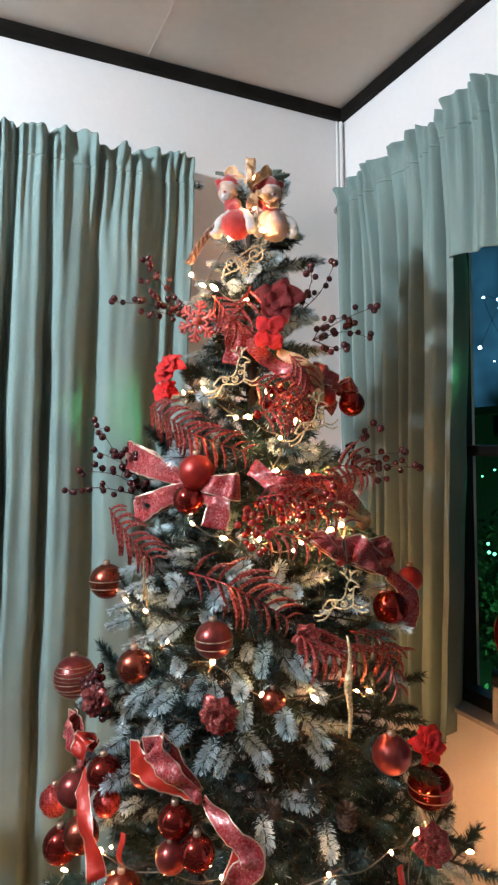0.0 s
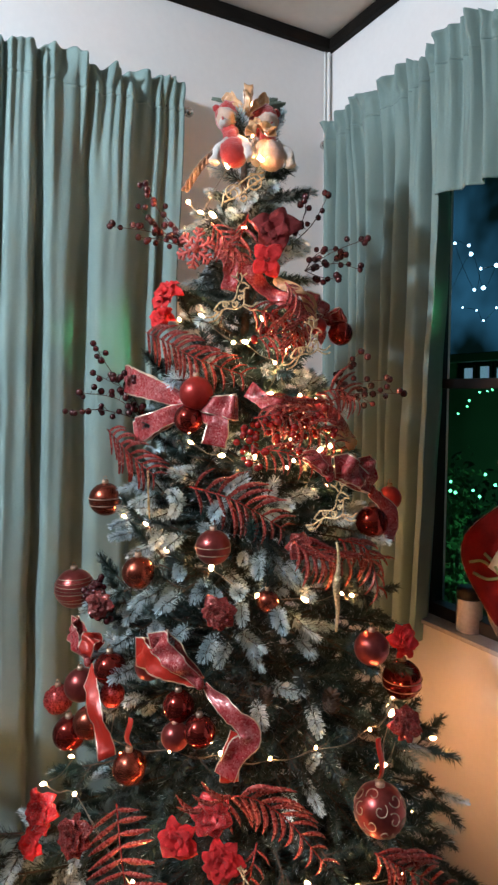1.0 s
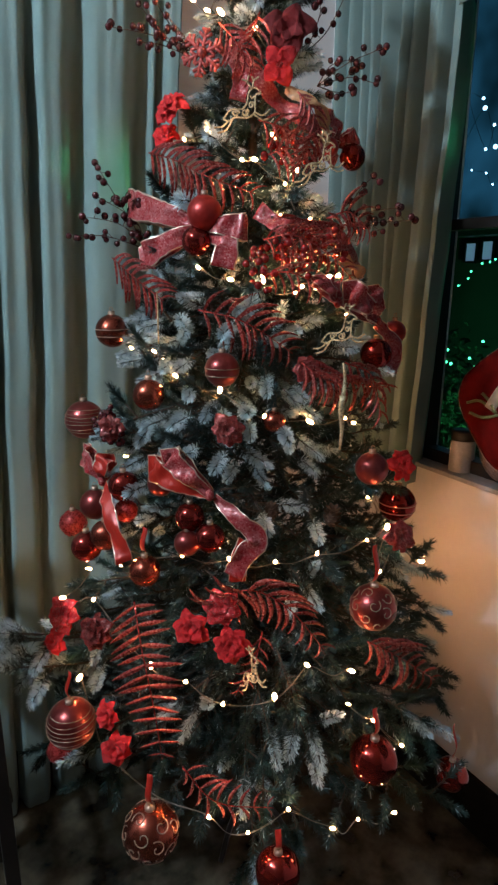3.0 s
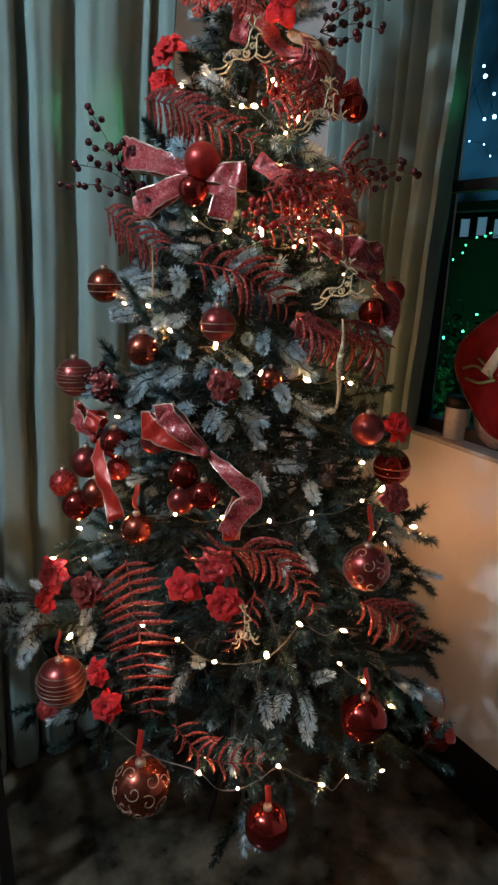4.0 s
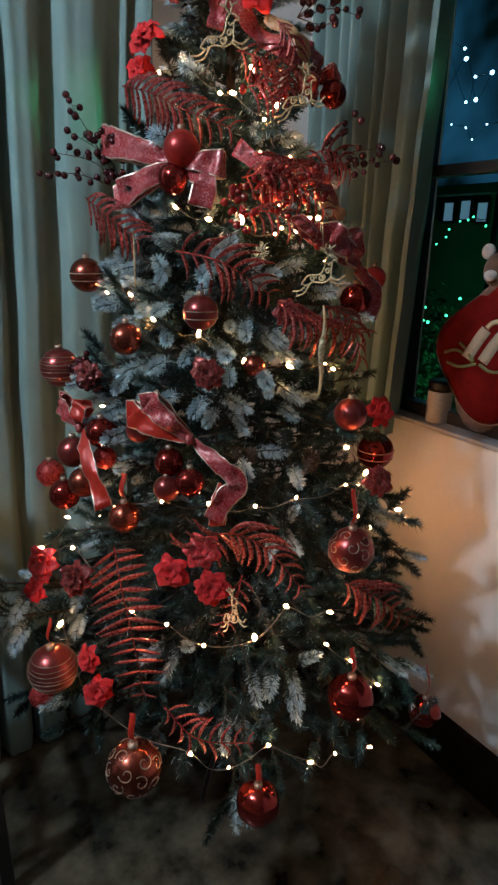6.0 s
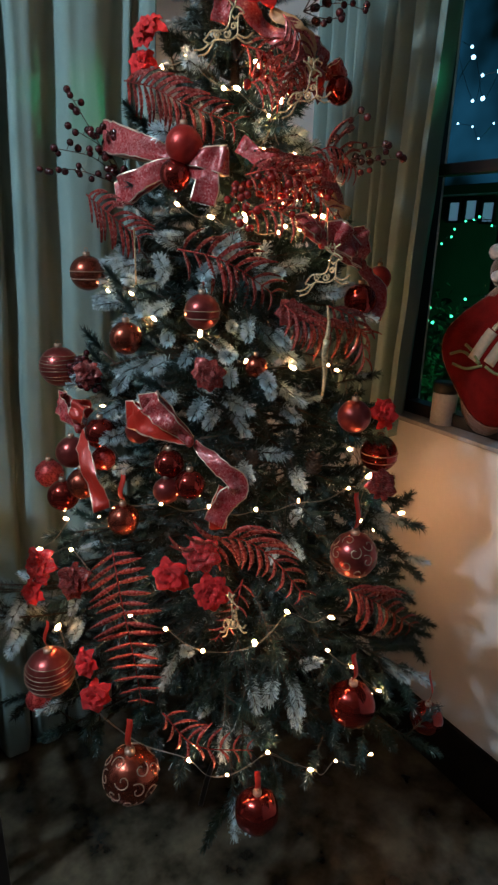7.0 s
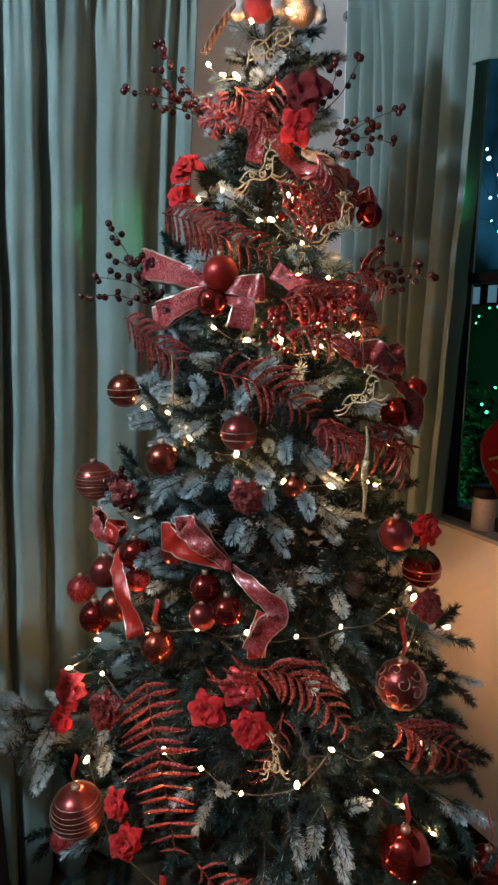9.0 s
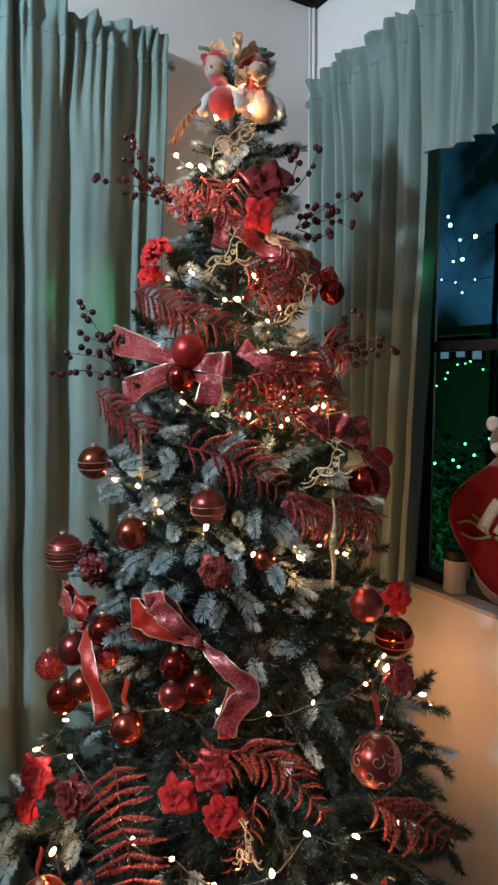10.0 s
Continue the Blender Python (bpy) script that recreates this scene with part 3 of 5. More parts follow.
def bauble(place, r, material, look_words, style="plain", ribbon=0.0, group="baubles"):
    """A glass ball with cap, and rings, scrolls or ribs on it."""
    p = Vector(place)
    ob = thing("christmas_bauble", p, look_words, "bauble", group)
    bm = bmesh.new()
    ball_mesh(bm, p, r, 36)
    if style == "ribbed":
        for v in bm.verts:
            d = v.co - p
            k = math.atan2(d.y, d.x)
            v.co = p + Vector((d.x * (1 + 0.025 * math.cos(6 * k)), d.y * (1 + 0.025 * math.cos(6 * k)), d.z))
    if style == "knobbly":
        for v in bm.verts:
            v.co += (v.co - p) * 0.10 * noise.noise(v.co * 160)
    part("ball", bm, material, ob)
    cap_and_loop(ob, p + Vector((0, 0, r)), r, ribbon)
    if style == "rings":
        for h, t in ((0.62, 0.0011), (0.44, 0.0007), (0.28, 0.0010), (0.08, 0.0006), (-0.10, 0.0010), (-0.34, 0.0007), (-0.52, 0.0008)):
            bm = bmesh.new()
            rr = r * math.sqrt(1 - h * h) * 1.004
            tube(bm, [p + Vector((math.cos(a) * rr, math.sin(a) * rr, h * r + 0.0012 * math.sin(a * 2 + h * 9))) for a in np.linspace(0, math.tau, 40)], t, 5)
            part("glitter_ring", bm, RING, ob, "pale gold glitter ring")
    if style == "band":
        for h in (0.12, -0.30):
            bm = bmesh.new()
            rr = r * math.sqrt(1 - h * h) * 1.003
            tube(bm, [p + Vector((math.cos(a) * rr, math.sin(a) * rr, h * r)) for a in np.linspace(0, math.tau, 40)], 0.0012, 5)
            part("glitter_ring", bm, RING, ob, "pale gold glitter ring")
    if style == "scrolls":
        rn = random.Random(int(r * 1e6))
        for k in range(26):
            d = Vector((math.cos(k * 2.4), math.sin(k * 2.4), -0.9 + 1.8 * (k + 0.5) / 26))
            d = Vector((d.x * math.sqrt(1 - d.z ** 2), d.y * math.sqrt(1 - d.z ** 2), d.z))
            a = d.orthogonal().normalized()
            c = d.cross(a)
            sgn = rn.choice((-1, 1))
            pts = []
            for s in np.linspace(0.25, 1.0, 18):
                ang = sgn * s * 8.2 + k
                q = d + (a * math.cos(ang) + c * math.sin(ang)) * 0.30 * s
                pts.append(p + q.normalized() * r * 1.006)
            bm = bmesh.new()
            tube(bm, pts, 0.0011, 5)
            part("scroll", bm, RING, ob, "raised pale gold scroll")
    return ob


bauble((0.265, 1.407, 1.386), 0.0380, COPPER, "copper red bauble with a pale glitter band", "band")
bauble((0.379, 1.080, 1.332), 0.0343, WINE, "wine red bauble with a pale glitter band", "band")
bauble((0.199, 1.452, 1.174), 0.046, WINE, "large wine red bauble with thin gold rings", "rings")
bauble((0.259, 1.171, 1.277), 0.0324, COPPER, "satin copper red bauble")
bauble((0.603, 0.849, 0.860), 0.0476, WINE, "red bauble with raised gold scrolls on a ribbon", "scrolls", 0.075)
bauble((0.589, 0.802, 0.527), 0.0502, RED_SHINE, "shiny red ribbed bauble on a red ribbon", "ribbed", 0.06)
bauble((0.128, 0.904, 0.493), 0.053, COPPER, "large copper red bauble covered in gold scrolls", "scrolls", 0.06)
bauble((0.360, 0.814, 0.349), 0.046, RED_SHINE, "large shiny red ribbed bauble near the floor", "ribbed", 0.04)
bauble((0.838, 0.797, 0.372), 0.039, RED_SHINE, "small shiny red ribbed bauble on a long cord", "ribbed", 0.085)
bauble((0.052, 1.170, 0.573), 0.053, WINE, "large wine red bauble with gold glitter rings", "rings", 0.06)
bauble((0.206, 1.202, 1.081), 0.0323, RED_SHINE, "shiny red bauble in a cluster", group="left bauble cluster")
bauble((0.167, 1.284, 1.020), 0.0347, WINE, "matt wine red bauble in a cluster", group="left bauble cluster")
bauble((0.164, 1.212, 0.974), 0.0324, COPPER, "satin copper red bauble in a cluster", group="left bauble cluster")
bauble((0.136, 1.265, 0.933), 0.0340, RED_SHINE, "shiny red bauble in a cluster", group="left bauble cluster")
bauble((0.153, 1.448, 0.917), 0.0331, RED_GLITTER, "knobbly red glitter bauble in a cluster", "knobbly", group="left bauble cluster")
bauble((0.210, 1.205, 1.023), 0.0246, RED_GLITTER, "knobbly red glitter bauble in a cluster", "knobbly", group="left bauble cluster")
bauble((0.293, 1.059, 1.045), 0.0295, RED_SHINE, "shiny red bauble in a cluster", group="middle bauble cluster")
bauble((0.312, 1.007, 1.016), 0.0293, RED_SHINE, "shiny red bauble in a cluster", group="middle bauble cluster")
bauble((0.280, 1.046, 0.996), 0.0262, WINE, "shiny wine red bauble in a cluster", group="middle bauble cluster")
bauble((0.266, 1.141, 1.096), 0.0279, WINE, "wine red bauble under a ribbon bow")
bauble((0.211, 1.106, 0.925), 0.0320, COPPER, "shiny copper red bauble on thin cord", "ribbed", 0.05)
bauble((0.460, 1.011, 1.232), 0.0222, COPPER, "small copper red bauble among the needles")
bauble((0.801, 1.002, 0.996), 0.0433, RED_SHINE, "shiny dark red bauble with a gold rim", "band")
bauble((0.659, 0.941, 1.122), 0.0347, WINE, "wine red bauble with a bright cap")
bauble((0.382, 1.155, 1.628), 0.0342, RED_SATIN, "satin red bauble in the middle of a bow")
bauble((0.369, 1.167, 1.577), 0.0295, RED_SHINE, "shiny red ribbed bauble below a bow", "ribbed")
bauble((0.746, 1.160, 1.762), 0.0284, RED_SHINE, "small shiny red bauble beside a bow")
bauble((0.676, 1.153, 1.774), 0.0208, RED_SATIN, "small satin red bauble beside a bow")
bauble((0.832, 1.084, 1.386), 0.0272, RED_SATIN, "satin red bauble beside a ribbon")
bauble((0.757, 1.058, 1.343), 0.0356, RED_SHINE, "shiny red bauble below a ribbon")
bauble((0.033, 1.234, 0.460), 0.0280, RED_GLITTER, "dark red glitter bauble low on the tree", "knobbly")


def strip(name, pts, width, parent, across=None, materials=(RIBBON, GOLD_EDGE), n=7, flare=None):
    """A ribbon along a line, with wired gold edges, crinkled a little; flare gives its width from end to end."""
    line = smooth_path(pts, n)
    rows = []
    for i, p in enumerate(line):
        d = (line[min(i + 1, len(line) - 1)] - line[max(i - 1, 0)]).normalized()
        w = (Vector(across) if across else d.cross(facing(p))).normalized()
        w = (w - d * w.dot(d)).normalized()
        nn = d.cross(w)
        wide = width * (flare(i / (len(line) - 1)) if flare else 1.0)
        row = []
        for e in (-1, -0.89, -0.66, -0.33, 0, 0.33, 0.66, 0.89, 1):
            q = p + w * (wide / 2) * e
            crease = 0.0075 * noise.noise(q * 42) + 0.004 * noise.noise(q * 110) + 0.3 * (width - wide) * 0.25 * math.cos(e * 7)
            row.append(q + nn * (crease + 0.004 * math.sin(i * 0.7 + e * 1.5)) + w * 0.003 * noise.noise(q * 60))
        rows.append(row)
    bm = bmesh.new()
    sheet(bm, rows, 0.0009, facing, [1, 0, 0, 0, 0, 0, 0, 1])
    return part(name, bm, list(materials), parent)


def loop_of(knot, tip, bulge, width, parent, name="loop"):
    k, t = Vector(knot), Vector(tip)
    n = facing(k)
    mid = (k + t) / 2
    pts = [k + n * 0.004, mid + n * bulge, k.lerp(t, 0.86) + n * bulge * 0.9, t + n * 0.004, k.lerp(t, 0.84) - n * bulge * 0.5, mid - n * bulge * 0.5, k - n * 0.004]
    return strip(name, pts, width, parent, flare=lambda f: 0.30 + 0.72 * math.sin(math.pi * f) ** 0.75)


def bow(knot, loops, tails, width, words, satin=()):
    ob = thing("ribbon_bow", knot, words, "bow", "ribbon bows")
    for k, tip in enumerate(loops):
        loop = loop_of(knot, tip, 0.020, width * (1.0, 0.86, 0.8)[k], ob)
        if k in satin:
            loop.data.materials[0] = RIBBON_BACK
    for t in tails:
        strip("tail", t, width * 0.75, ob, None, (RIBBON_BACK if "tail" in satin else RIBBON, GOLD_EDGE), flare=lambda f: 0.45 + 0.55 * min(1.0, f * 2.2))
    bm = bmesh.new()
    ball_mesh(bm, Vector(knot) + outward(knot) * 0.004, 0.009, 14, (1, 1, 1.3))
    part("knot", bm, RIBBON, ob, "gathered red knot")
    return ob


bow((0.384, 1.168, 1.607), ((0.315, 1.384, 1.659), (0.309, 1.298, 1.546), (0.442, 1.096, 1.600)),
    (((0.387, 1.156, 1.590), (0.405, 1.109, 1.575), (0.395, 1.107, 1.526)),), 0.064, "large red organza bow with pale gold wired edges")
bow((0.321, 1.022, 1.099), ((0.247, 1.134, 1.135), (0.266, 1.084, 1.172)),
    (((0.325, 1.016, 1.094), (0.349, 0.962, 1.062), (0.379, 0.938, 1.025), (0.357, 0.952, 0.989), (0.337, 0.958, 0.947)),), 0.056, "red organza bow with a long curling tail", (0,))
bow((0.178, 1.247, 1.084), ((0.179, 1.378, 1.112), (0.185, 1.237, 1.141)),
    (((0.171, 1.226, 1.085), (0.162, 1.160, 1.027), (0.171, 1.112, 0.952)),), 0.048, "red satin bow with a hanging tail", (1, "tail"))
bow((0.741, 1.047, 1.417), ((0.644, 1.023, 1.479), (0.706, 1.035, 1.480)),
    (((0.756, 1.055, 1.410), (0.791, 1.043, 1.367), (0.787, 1.030, 1.301)),), 0.058, "dark red organza bow with pale gold edges")
bow((0.726, 1.179, 1.795), ((0.639, 1.137, 1.822), (0.742, 1.162, 1.800)),
    (((0.726, 1.179, 1.795), (0.743, 1.163, 1.769), (0.744, 1.164, 1.743)),), 0.046, "small red organza bow with pale edges")
bow((0.610, 1.021, 1.460), ((0.573, 1.041, 1.506), (0.609, 1.042, 1.502)), (((0.610, 1.021, 1.460), (0.670, 1.022, 1.450), (0.730, 1.030, 1.422)),), 0.03, "red organza ribbon tucked among the needles")
garland = thing("ribbon_garland", (0.501, 1.151, 1.923), "crinkled red organza ribbon wound through the branches", "ribbon")
for pts in (((0.478, 1.208, 1.932), (0.500, 1.149, 1.877), (0.555, 1.152, 1.836), (0.601, 1.114, 1.805), (0.721, 1.187, 1.751)),
            ((0.482, 1.120, 1.635), (0.515, 1.066, 1.601), (0.601, 1.091, 1.605), (0.672, 1.069, 1.569), (0.774, 1.146, 1.503)),
            ((0.462, 1.215, 1.943), (0.472, 1.171, 1.890), (0.465, 1.171, 1.838))):
    strip("ribbon_length", pts, 0.032, garland, None, (RIBBON, RIBBON))
gold_garland = thing("mesh_garland", (0.58, 1.12, 1.83), "sheer orange-gold mesh ribbon tucked among the branches", "ribbon")
for pts in (((0.545, 1.125, 1.860), (0.590, 1.085, 1.830), (0.630, 1.100, 1.790), (0.600, 1.080, 1.760)),
            ((0.640, 1.060, 1.555), (0.690, 1.050, 1.520), (0.735, 1.090, 1.490))):
    strip("ribbon_length", pts, 0.026, gold_garland, None, (MESH_GOLD, MESH_GOLD), 7, lambda f: 0.5 + 0.5 * abs(math.sin(f * 9)))
strip_ob = thing("ribbon_tail", (0.346, 0.974, 0.934), "loose end of red satin ribbon among needles", "ribbon")
strip("tail", ((0.382, 0.984, 1.002), (0.354, 0.968, 0.971), (0.352, 0.969, 0.929)), 0.036, strip_ob, None, (RIBBON_BACK, GOLD_EDGE))


def leaflet_mesh(name, material, teeth=9, width=0.115, bend=0.42, hook=0.16):
    """A narrow toothed leaf of length 1 along +x, bent down, with a raised midrib."""
    bm = bmesh.new()
    rows = []
    for k in range(teeth * 2 + 1):
        s = k / (teeth * 2)
        w = width * 0.5 * (math.sin(math.pi * min(1, 0.12 + s * 0.88)) ** 0.7) * (1.0 if k % 2 else 0.72) + 0.004
        z = -bend * s * s
        y = hook * math.sin(s * 2.6)
        rows.append([Vector((s + (0.02 if k % 2 else 0), y - w, z - 0.03)), Vector((s, y, z + 0.04)), Vector((s + (0.02 if k % 2 else 0), y + w, z - 0.03))])
    sheet(bm, rows, 0.02, lambda p: (0, 0, 1))
    return mesh_of(name, bm, material, False)


LEAFLET = leaflet_mesh("leaflet", FERN, 11, 0.150)
LEAFLET_FLAT = leaflet_mesh("leaflet", FERN, 11, 0.150, 0.20, 0.0)
LEAFLET_DARK = leaflet_mesh("leaflet", FERN_DARK, 11, 0.150)


def basis(place, x_way, z_way, size):
    x = Vector(x_way).normalized()
    z = Vector(z_way)
    z = (z - x * z.dot(x)).normalized()
    y = z.cross(x)
    return Matrix.Translation(place) @ Matrix((x, y, z)).transposed().to_4x4() @ Matrix.Scale(size, 4)


def fern(pts, leaf, words, hang=0.3, both=True, leaf_mesh=None, step=0.0220, seed=1, sweep=1.0):
    """A glittered fern frond: a wire stem with a row of toothed leaflets at each side."""
    rn = random.Random(seed)
    line = smooth_path(pts, 8)
    ob = thing("glitter_fern", pts[0], words, "fern pick", "glittered fern picks")
    bm = bmesh.new()
    tube(bm, line, 0.0018, 5, 0.5)
    part("stem", bm, RED_GLITTER, ob)
    total = sum((b - a).length for a, b in zip(line, line[1:]))
    count = max(5, int(total / step))
    for k in range(count):
        s = (k + 0.5) / count
        f = s * (len(line) - 1)
        i = min(int(f), len(line) - 2)
        p = line[i].lerp(line[i + 1], f - i)
        d = (line[i + 1] - line[i]).normalized()
        n = facing(p)
        size = leaf * (0.45 + 0.75 * math.sin(math.pi * min(1, 0.18 + s * 0.82)) ** 0.8) * rn.uniform(0.85, 1.1)
        for sgn in (1, -1) if both else (1,):
            w = n.cross(d) * sgn
            way = w * 1.0 + d * rn.uniform(0.25, 0.5) * sweep + Vector((0, 0, -hang)) + n * rn.uniform(0.05, 0.5)
            piece("leaflet", leaf_mesh or LEAFLET, basis(p, way, n + Vector((0, 0, 0.5)), size), ob)
    return ob


fern(((0.357, 1.373, 1.766), (0.360, 1.238, 1.732), (0.388, 1.161, 1.697), (0.465, 1.102, 1.663)), 0.053, "red glitter fern frond above a bow", 0.45, True, seed=2)
fern(((0.270, 1.395, 1.547), (0.277, 1.278, 1.506), (0.306, 1.191, 1.461)), 0.054, "red glitter fern frond hanging from the branches", 0.5, True, seed=3)
fern(((0.355, 1.135, 1.445), (0.397, 1.060, 1.432), (0.440, 1.027, 1.406), (0.501, 1.013, 1.364)), 0.060, "red glitter fern frond curling over needles", 0.4, True, seed=4)
fern(((0.180, 1.092, 0.871), (0.167, 1.020, 0.804), (0.169, 0.978, 0.714), (0.178, 0.961, 0.589)), 0.056, "long red glitter fern frond pointing down", 0.0, True, LEAFLET_FLAT, 0.021, 5, 0.15)
fern(((0.290, 0.974, 0.887), (0.343, 0.915, 0.937), (0.401, 0.867, 0.910), (0.473, 0.838, 0.810)), 0.058, "red glitter fern frond arching over the branches", 0.7, True, seed=6)
fern(((0.511, 0.998, 1.354), (0.584, 0.970, 1.312), (0.731, 0.988, 1.281)), 0.060, "dark red fern frond drooping", 0.9, True, LEAFLET_DARK, seed=7)
fern(((0.210, 0.936, 0.574), (0.258, 0.884, 0.511), (0.349, 0.817, 0.510)), 0.045, "dark red fern frond low on the tree", 0.1, True, seed=8)
fern(((0.501, 1.085, 1.624), (0.577, 1.058, 1.606), (0.730, 1.104, 1.615)), 0.055, "dark red fern frond among berries", 0.9, True, LEAFLET_DARK, seed=9)
fern(((0.454, 1.226, 1.985), (0.459, 1.170, 1.939), (0.485, 1.146, 1.886)), 0.045, "red glitter fern frond near the top", 0.5, True, seed=10)
fern(((0.572, 0.827, 0.802), (0.619, 0.791, 0.775), (0.750, 0.799, 0.664)), 0.060, "dark red fern frond low on the branches", 0.6, True, LEAFLET_DARK, seed=12)
fern(((0.488, 1.130, 1.800), (0.535, 1.098, 1.782), (0.613, 1.100, 1.752)), 0.045, "red glitter fern frond beside a gold ornament", 0.5, True, seed=13)
fern(((0.589, 0.960, 1.347), (0.662, 0.962, 1.315), (0.679, 0.943, 1.231)), 0.055, "dark red fern frond hanging", 0.9, True, LEAFLET_DARK, seed=14)
fern(((0.381, 0.920, 0.833), (0.346, 0.892, 0.790), (0.307, 0.897, 0.730)), 0.030, "thin gold leaf sprig among the needles", 0.2, True, seed=15)

fern(((0.559, 1.103, 1.852), (0.575, 1.086, 1.828), (0.604, 1.087, 1.785)), 0.040, "red glitter fern frond lit by fairy lights", 0.7, True, seed=34)
fern(((0.493, 0.971, 1.352), (0.521, 0.948, 1.326), (0.580, 0.947, 1.302)), 0.050, "red glitter fern frond below a gold ornament", 0.9, True, seed=35)
fern(((0.501, 1.119, 1.738), (0.538, 1.081, 1.747), (0.638, 1.104, 1.736)), 0.045, "red glitter fern frond among berries", 0.6, True, seed=41)
fern(((0.678, 1.160, 1.821), (0.574, 1.073, 1.771), (0.544, 1.070, 1.713)), 0.042, "red glitter fern frond over fairy lights", 0.5, True, LEAFLET_DARK, seed=42)
fern(((0.474, 1.085, 1.579), (0.507, 1.033, 1.586), (0.576, 1.017, 1.557), (0.674, 1.051, 1.504)), 0.045, "red glitter fern frond over a bunch of berries", 0.6, True, seed=43)
fern(((0.612, 1.067, 1.623), (0.647, 1.037, 1.634), (0.760, 1.101, 1.603)), 0.045, "dark red fern frond at the tree's edge", 0.6, True, LEAFLET_DARK, seed=44)
fern(((0.471, 1.068, 1.514), (0.497, 1.017, 1.517), (0.570, 1.008, 1.486)), 0.042, "red glitter fern frond beside fairy lights", 0.6, True, seed=45)
fern(((0.511, 1.168, 1.996), (0.479, 1.146, 1.942), (0.459, 1.172, 1.900)), 0.040, "red glitter fern frond beside a large flower", 0.4, True, seed=46)

bm = bmesh.new()
ball_mesh(bm, (0, 0, 0), 1, 10)
BERRY_MESH = mesh_of("berry", bm.copy(), BERRY)
RED_BERRY_MESH = mesh_of("berry", bm, BERRY_RED)


def spray(base, tips, words, seed, density=0.0150, me=None):
    """A berry pick: bent stems that end in rows of berries on short stalks."""
    rn = random.Random(seed)
    ob = thing("berry_spray", base, words, "berry pick", "berry picks")
    base = Vector(base)
    for tip in tips:
        tip = Vector(tip)
        mid = base.lerp(tip, 0.5) + Vector((rn.uniform(-0.02, 0.02), rn.uniform(-0.02, 0.02), rn.uniform(-0.005, 0.02)))
        line = smooth_path([base, mid, tip], 8)
        bm = bmesh.new()
        tube(bm, line, 0.0013, 5, 0.6)
        reach = (tip - base).length
        spots = []
        for k in range(int(reach * 0.85 / density)):
            s = 0.12 + 0.88 * (k + 0.5) / int(reach * 0.85 / density)
            f = min(s, 0.999) * (len(line) - 1)
            p = line[int(f)].lerp(line[int(f) + 1], f - int(f))
            off = Vector((rn.uniform(-1, 1), rn.uniform(-1, 1), rn.uniform(-0.8, 1))).normalized() * rn.uniform(0.008, 0.020)
            tube(bm, [p, p + off * 0.6 + Vector((0, 0, 0.002)), p + off], 0.0007, 4)
            spots.append(p + off)
        part("stem", bm, STEM, ob)
        for q in spots + [tip]:
            piece("berry", me or BERRY_MESH, Matrix.Translation(q) @ Matrix.Scale(rn.uniform(0.0062, 0.0082), 4), ob)
    return ob


spray((0.455, 1.345, 1.956), ((0.359, 1.359, 2.089), (0.279, 1.369, 1.990), (0.342, 1.366, 1.973), (0.399, 1.356, 2.027), (0.342, 1.363, 2.039)), "spray of dark red berries near the treetop", 1)
spray((0.665, 1.231, 1.969), ((0.719, 1.173, 2.067), (0.671, 1.196, 2.054)), "spray of dark red berries on bent stems", 2, 0.017)
spray((0.685, 1.215, 1.905), ((0.777, 1.105, 1.965), (0.769, 1.121, 1.899), (0.729, 1.157, 1.948), (0.696, 1.104, 1.869)), "spray of dark red berries against the curtain", 3, 0.014)
spray((0.353, 1.383, 1.565), ((0.240, 1.384, 1.738), (0.177, 1.393, 1.590), (0.239, 1.389, 1.674), (0.208, 1.391, 1.631), (0.296, 1.344, 1.673)), "spray of dark red berries beside a bow", 4)
spray((0.738, 1.176, 1.621), ((0.756, 1.098, 1.718), (0.803, 1.014, 1.625), (0.819, 1.076, 1.656), (0.756, 1.059, 1.603)), "spray of dark red berries beside the curtain", 5)
spray((0.508, 1.097, 1.555), ((0.579, 1.061, 1.572), (0.521, 1.053, 1.523), (0.630, 1.052, 1.553), (0.476, 1.076, 1.513), (0.556, 1.046, 1.511)), "thick bunch of dark red berries on the branches", 6, 0.009, RED_BERRY_MESH)
spray((0.581, 1.149, 1.790), ((0.496, 1.121, 1.738), (0.528, 1.108, 1.726), (0.594, 1.103, 1.728), (0.525, 1.124, 1.785)), "bunch of red berries among the needles", 7, 0.010, RED_BERRY_MESH)
spray((0.230, 1.424, 1.180), ((0.219, 1.252, 1.195), (0.207, 1.277, 1.160), (0.222, 1.246, 1.165), (0.216, 1.317, 1.195)), "bunch of dark red berries beside a bauble", 8, 0.008)
spray((0.555, 1.066, 1.589), ((0.479, 1.049, 1.575), (0.510, 1.047, 1.602), (0.579, 1.022, 1.573), (0.524, 1.019, 1.548), (0.617, 1.016, 1.544)), "thick bunch of red berries on the branches", 9, 0.009, RED_BERRY_MESH)
spray((0.460, 1.083, 1.547), ((0.437, 1.064, 1.516), (0.471, 1.036, 1.516), (0.457, 1.044, 1.484)), "bunch of red berries below a bow", 11, 0.009, RED_BERRY_MESH)

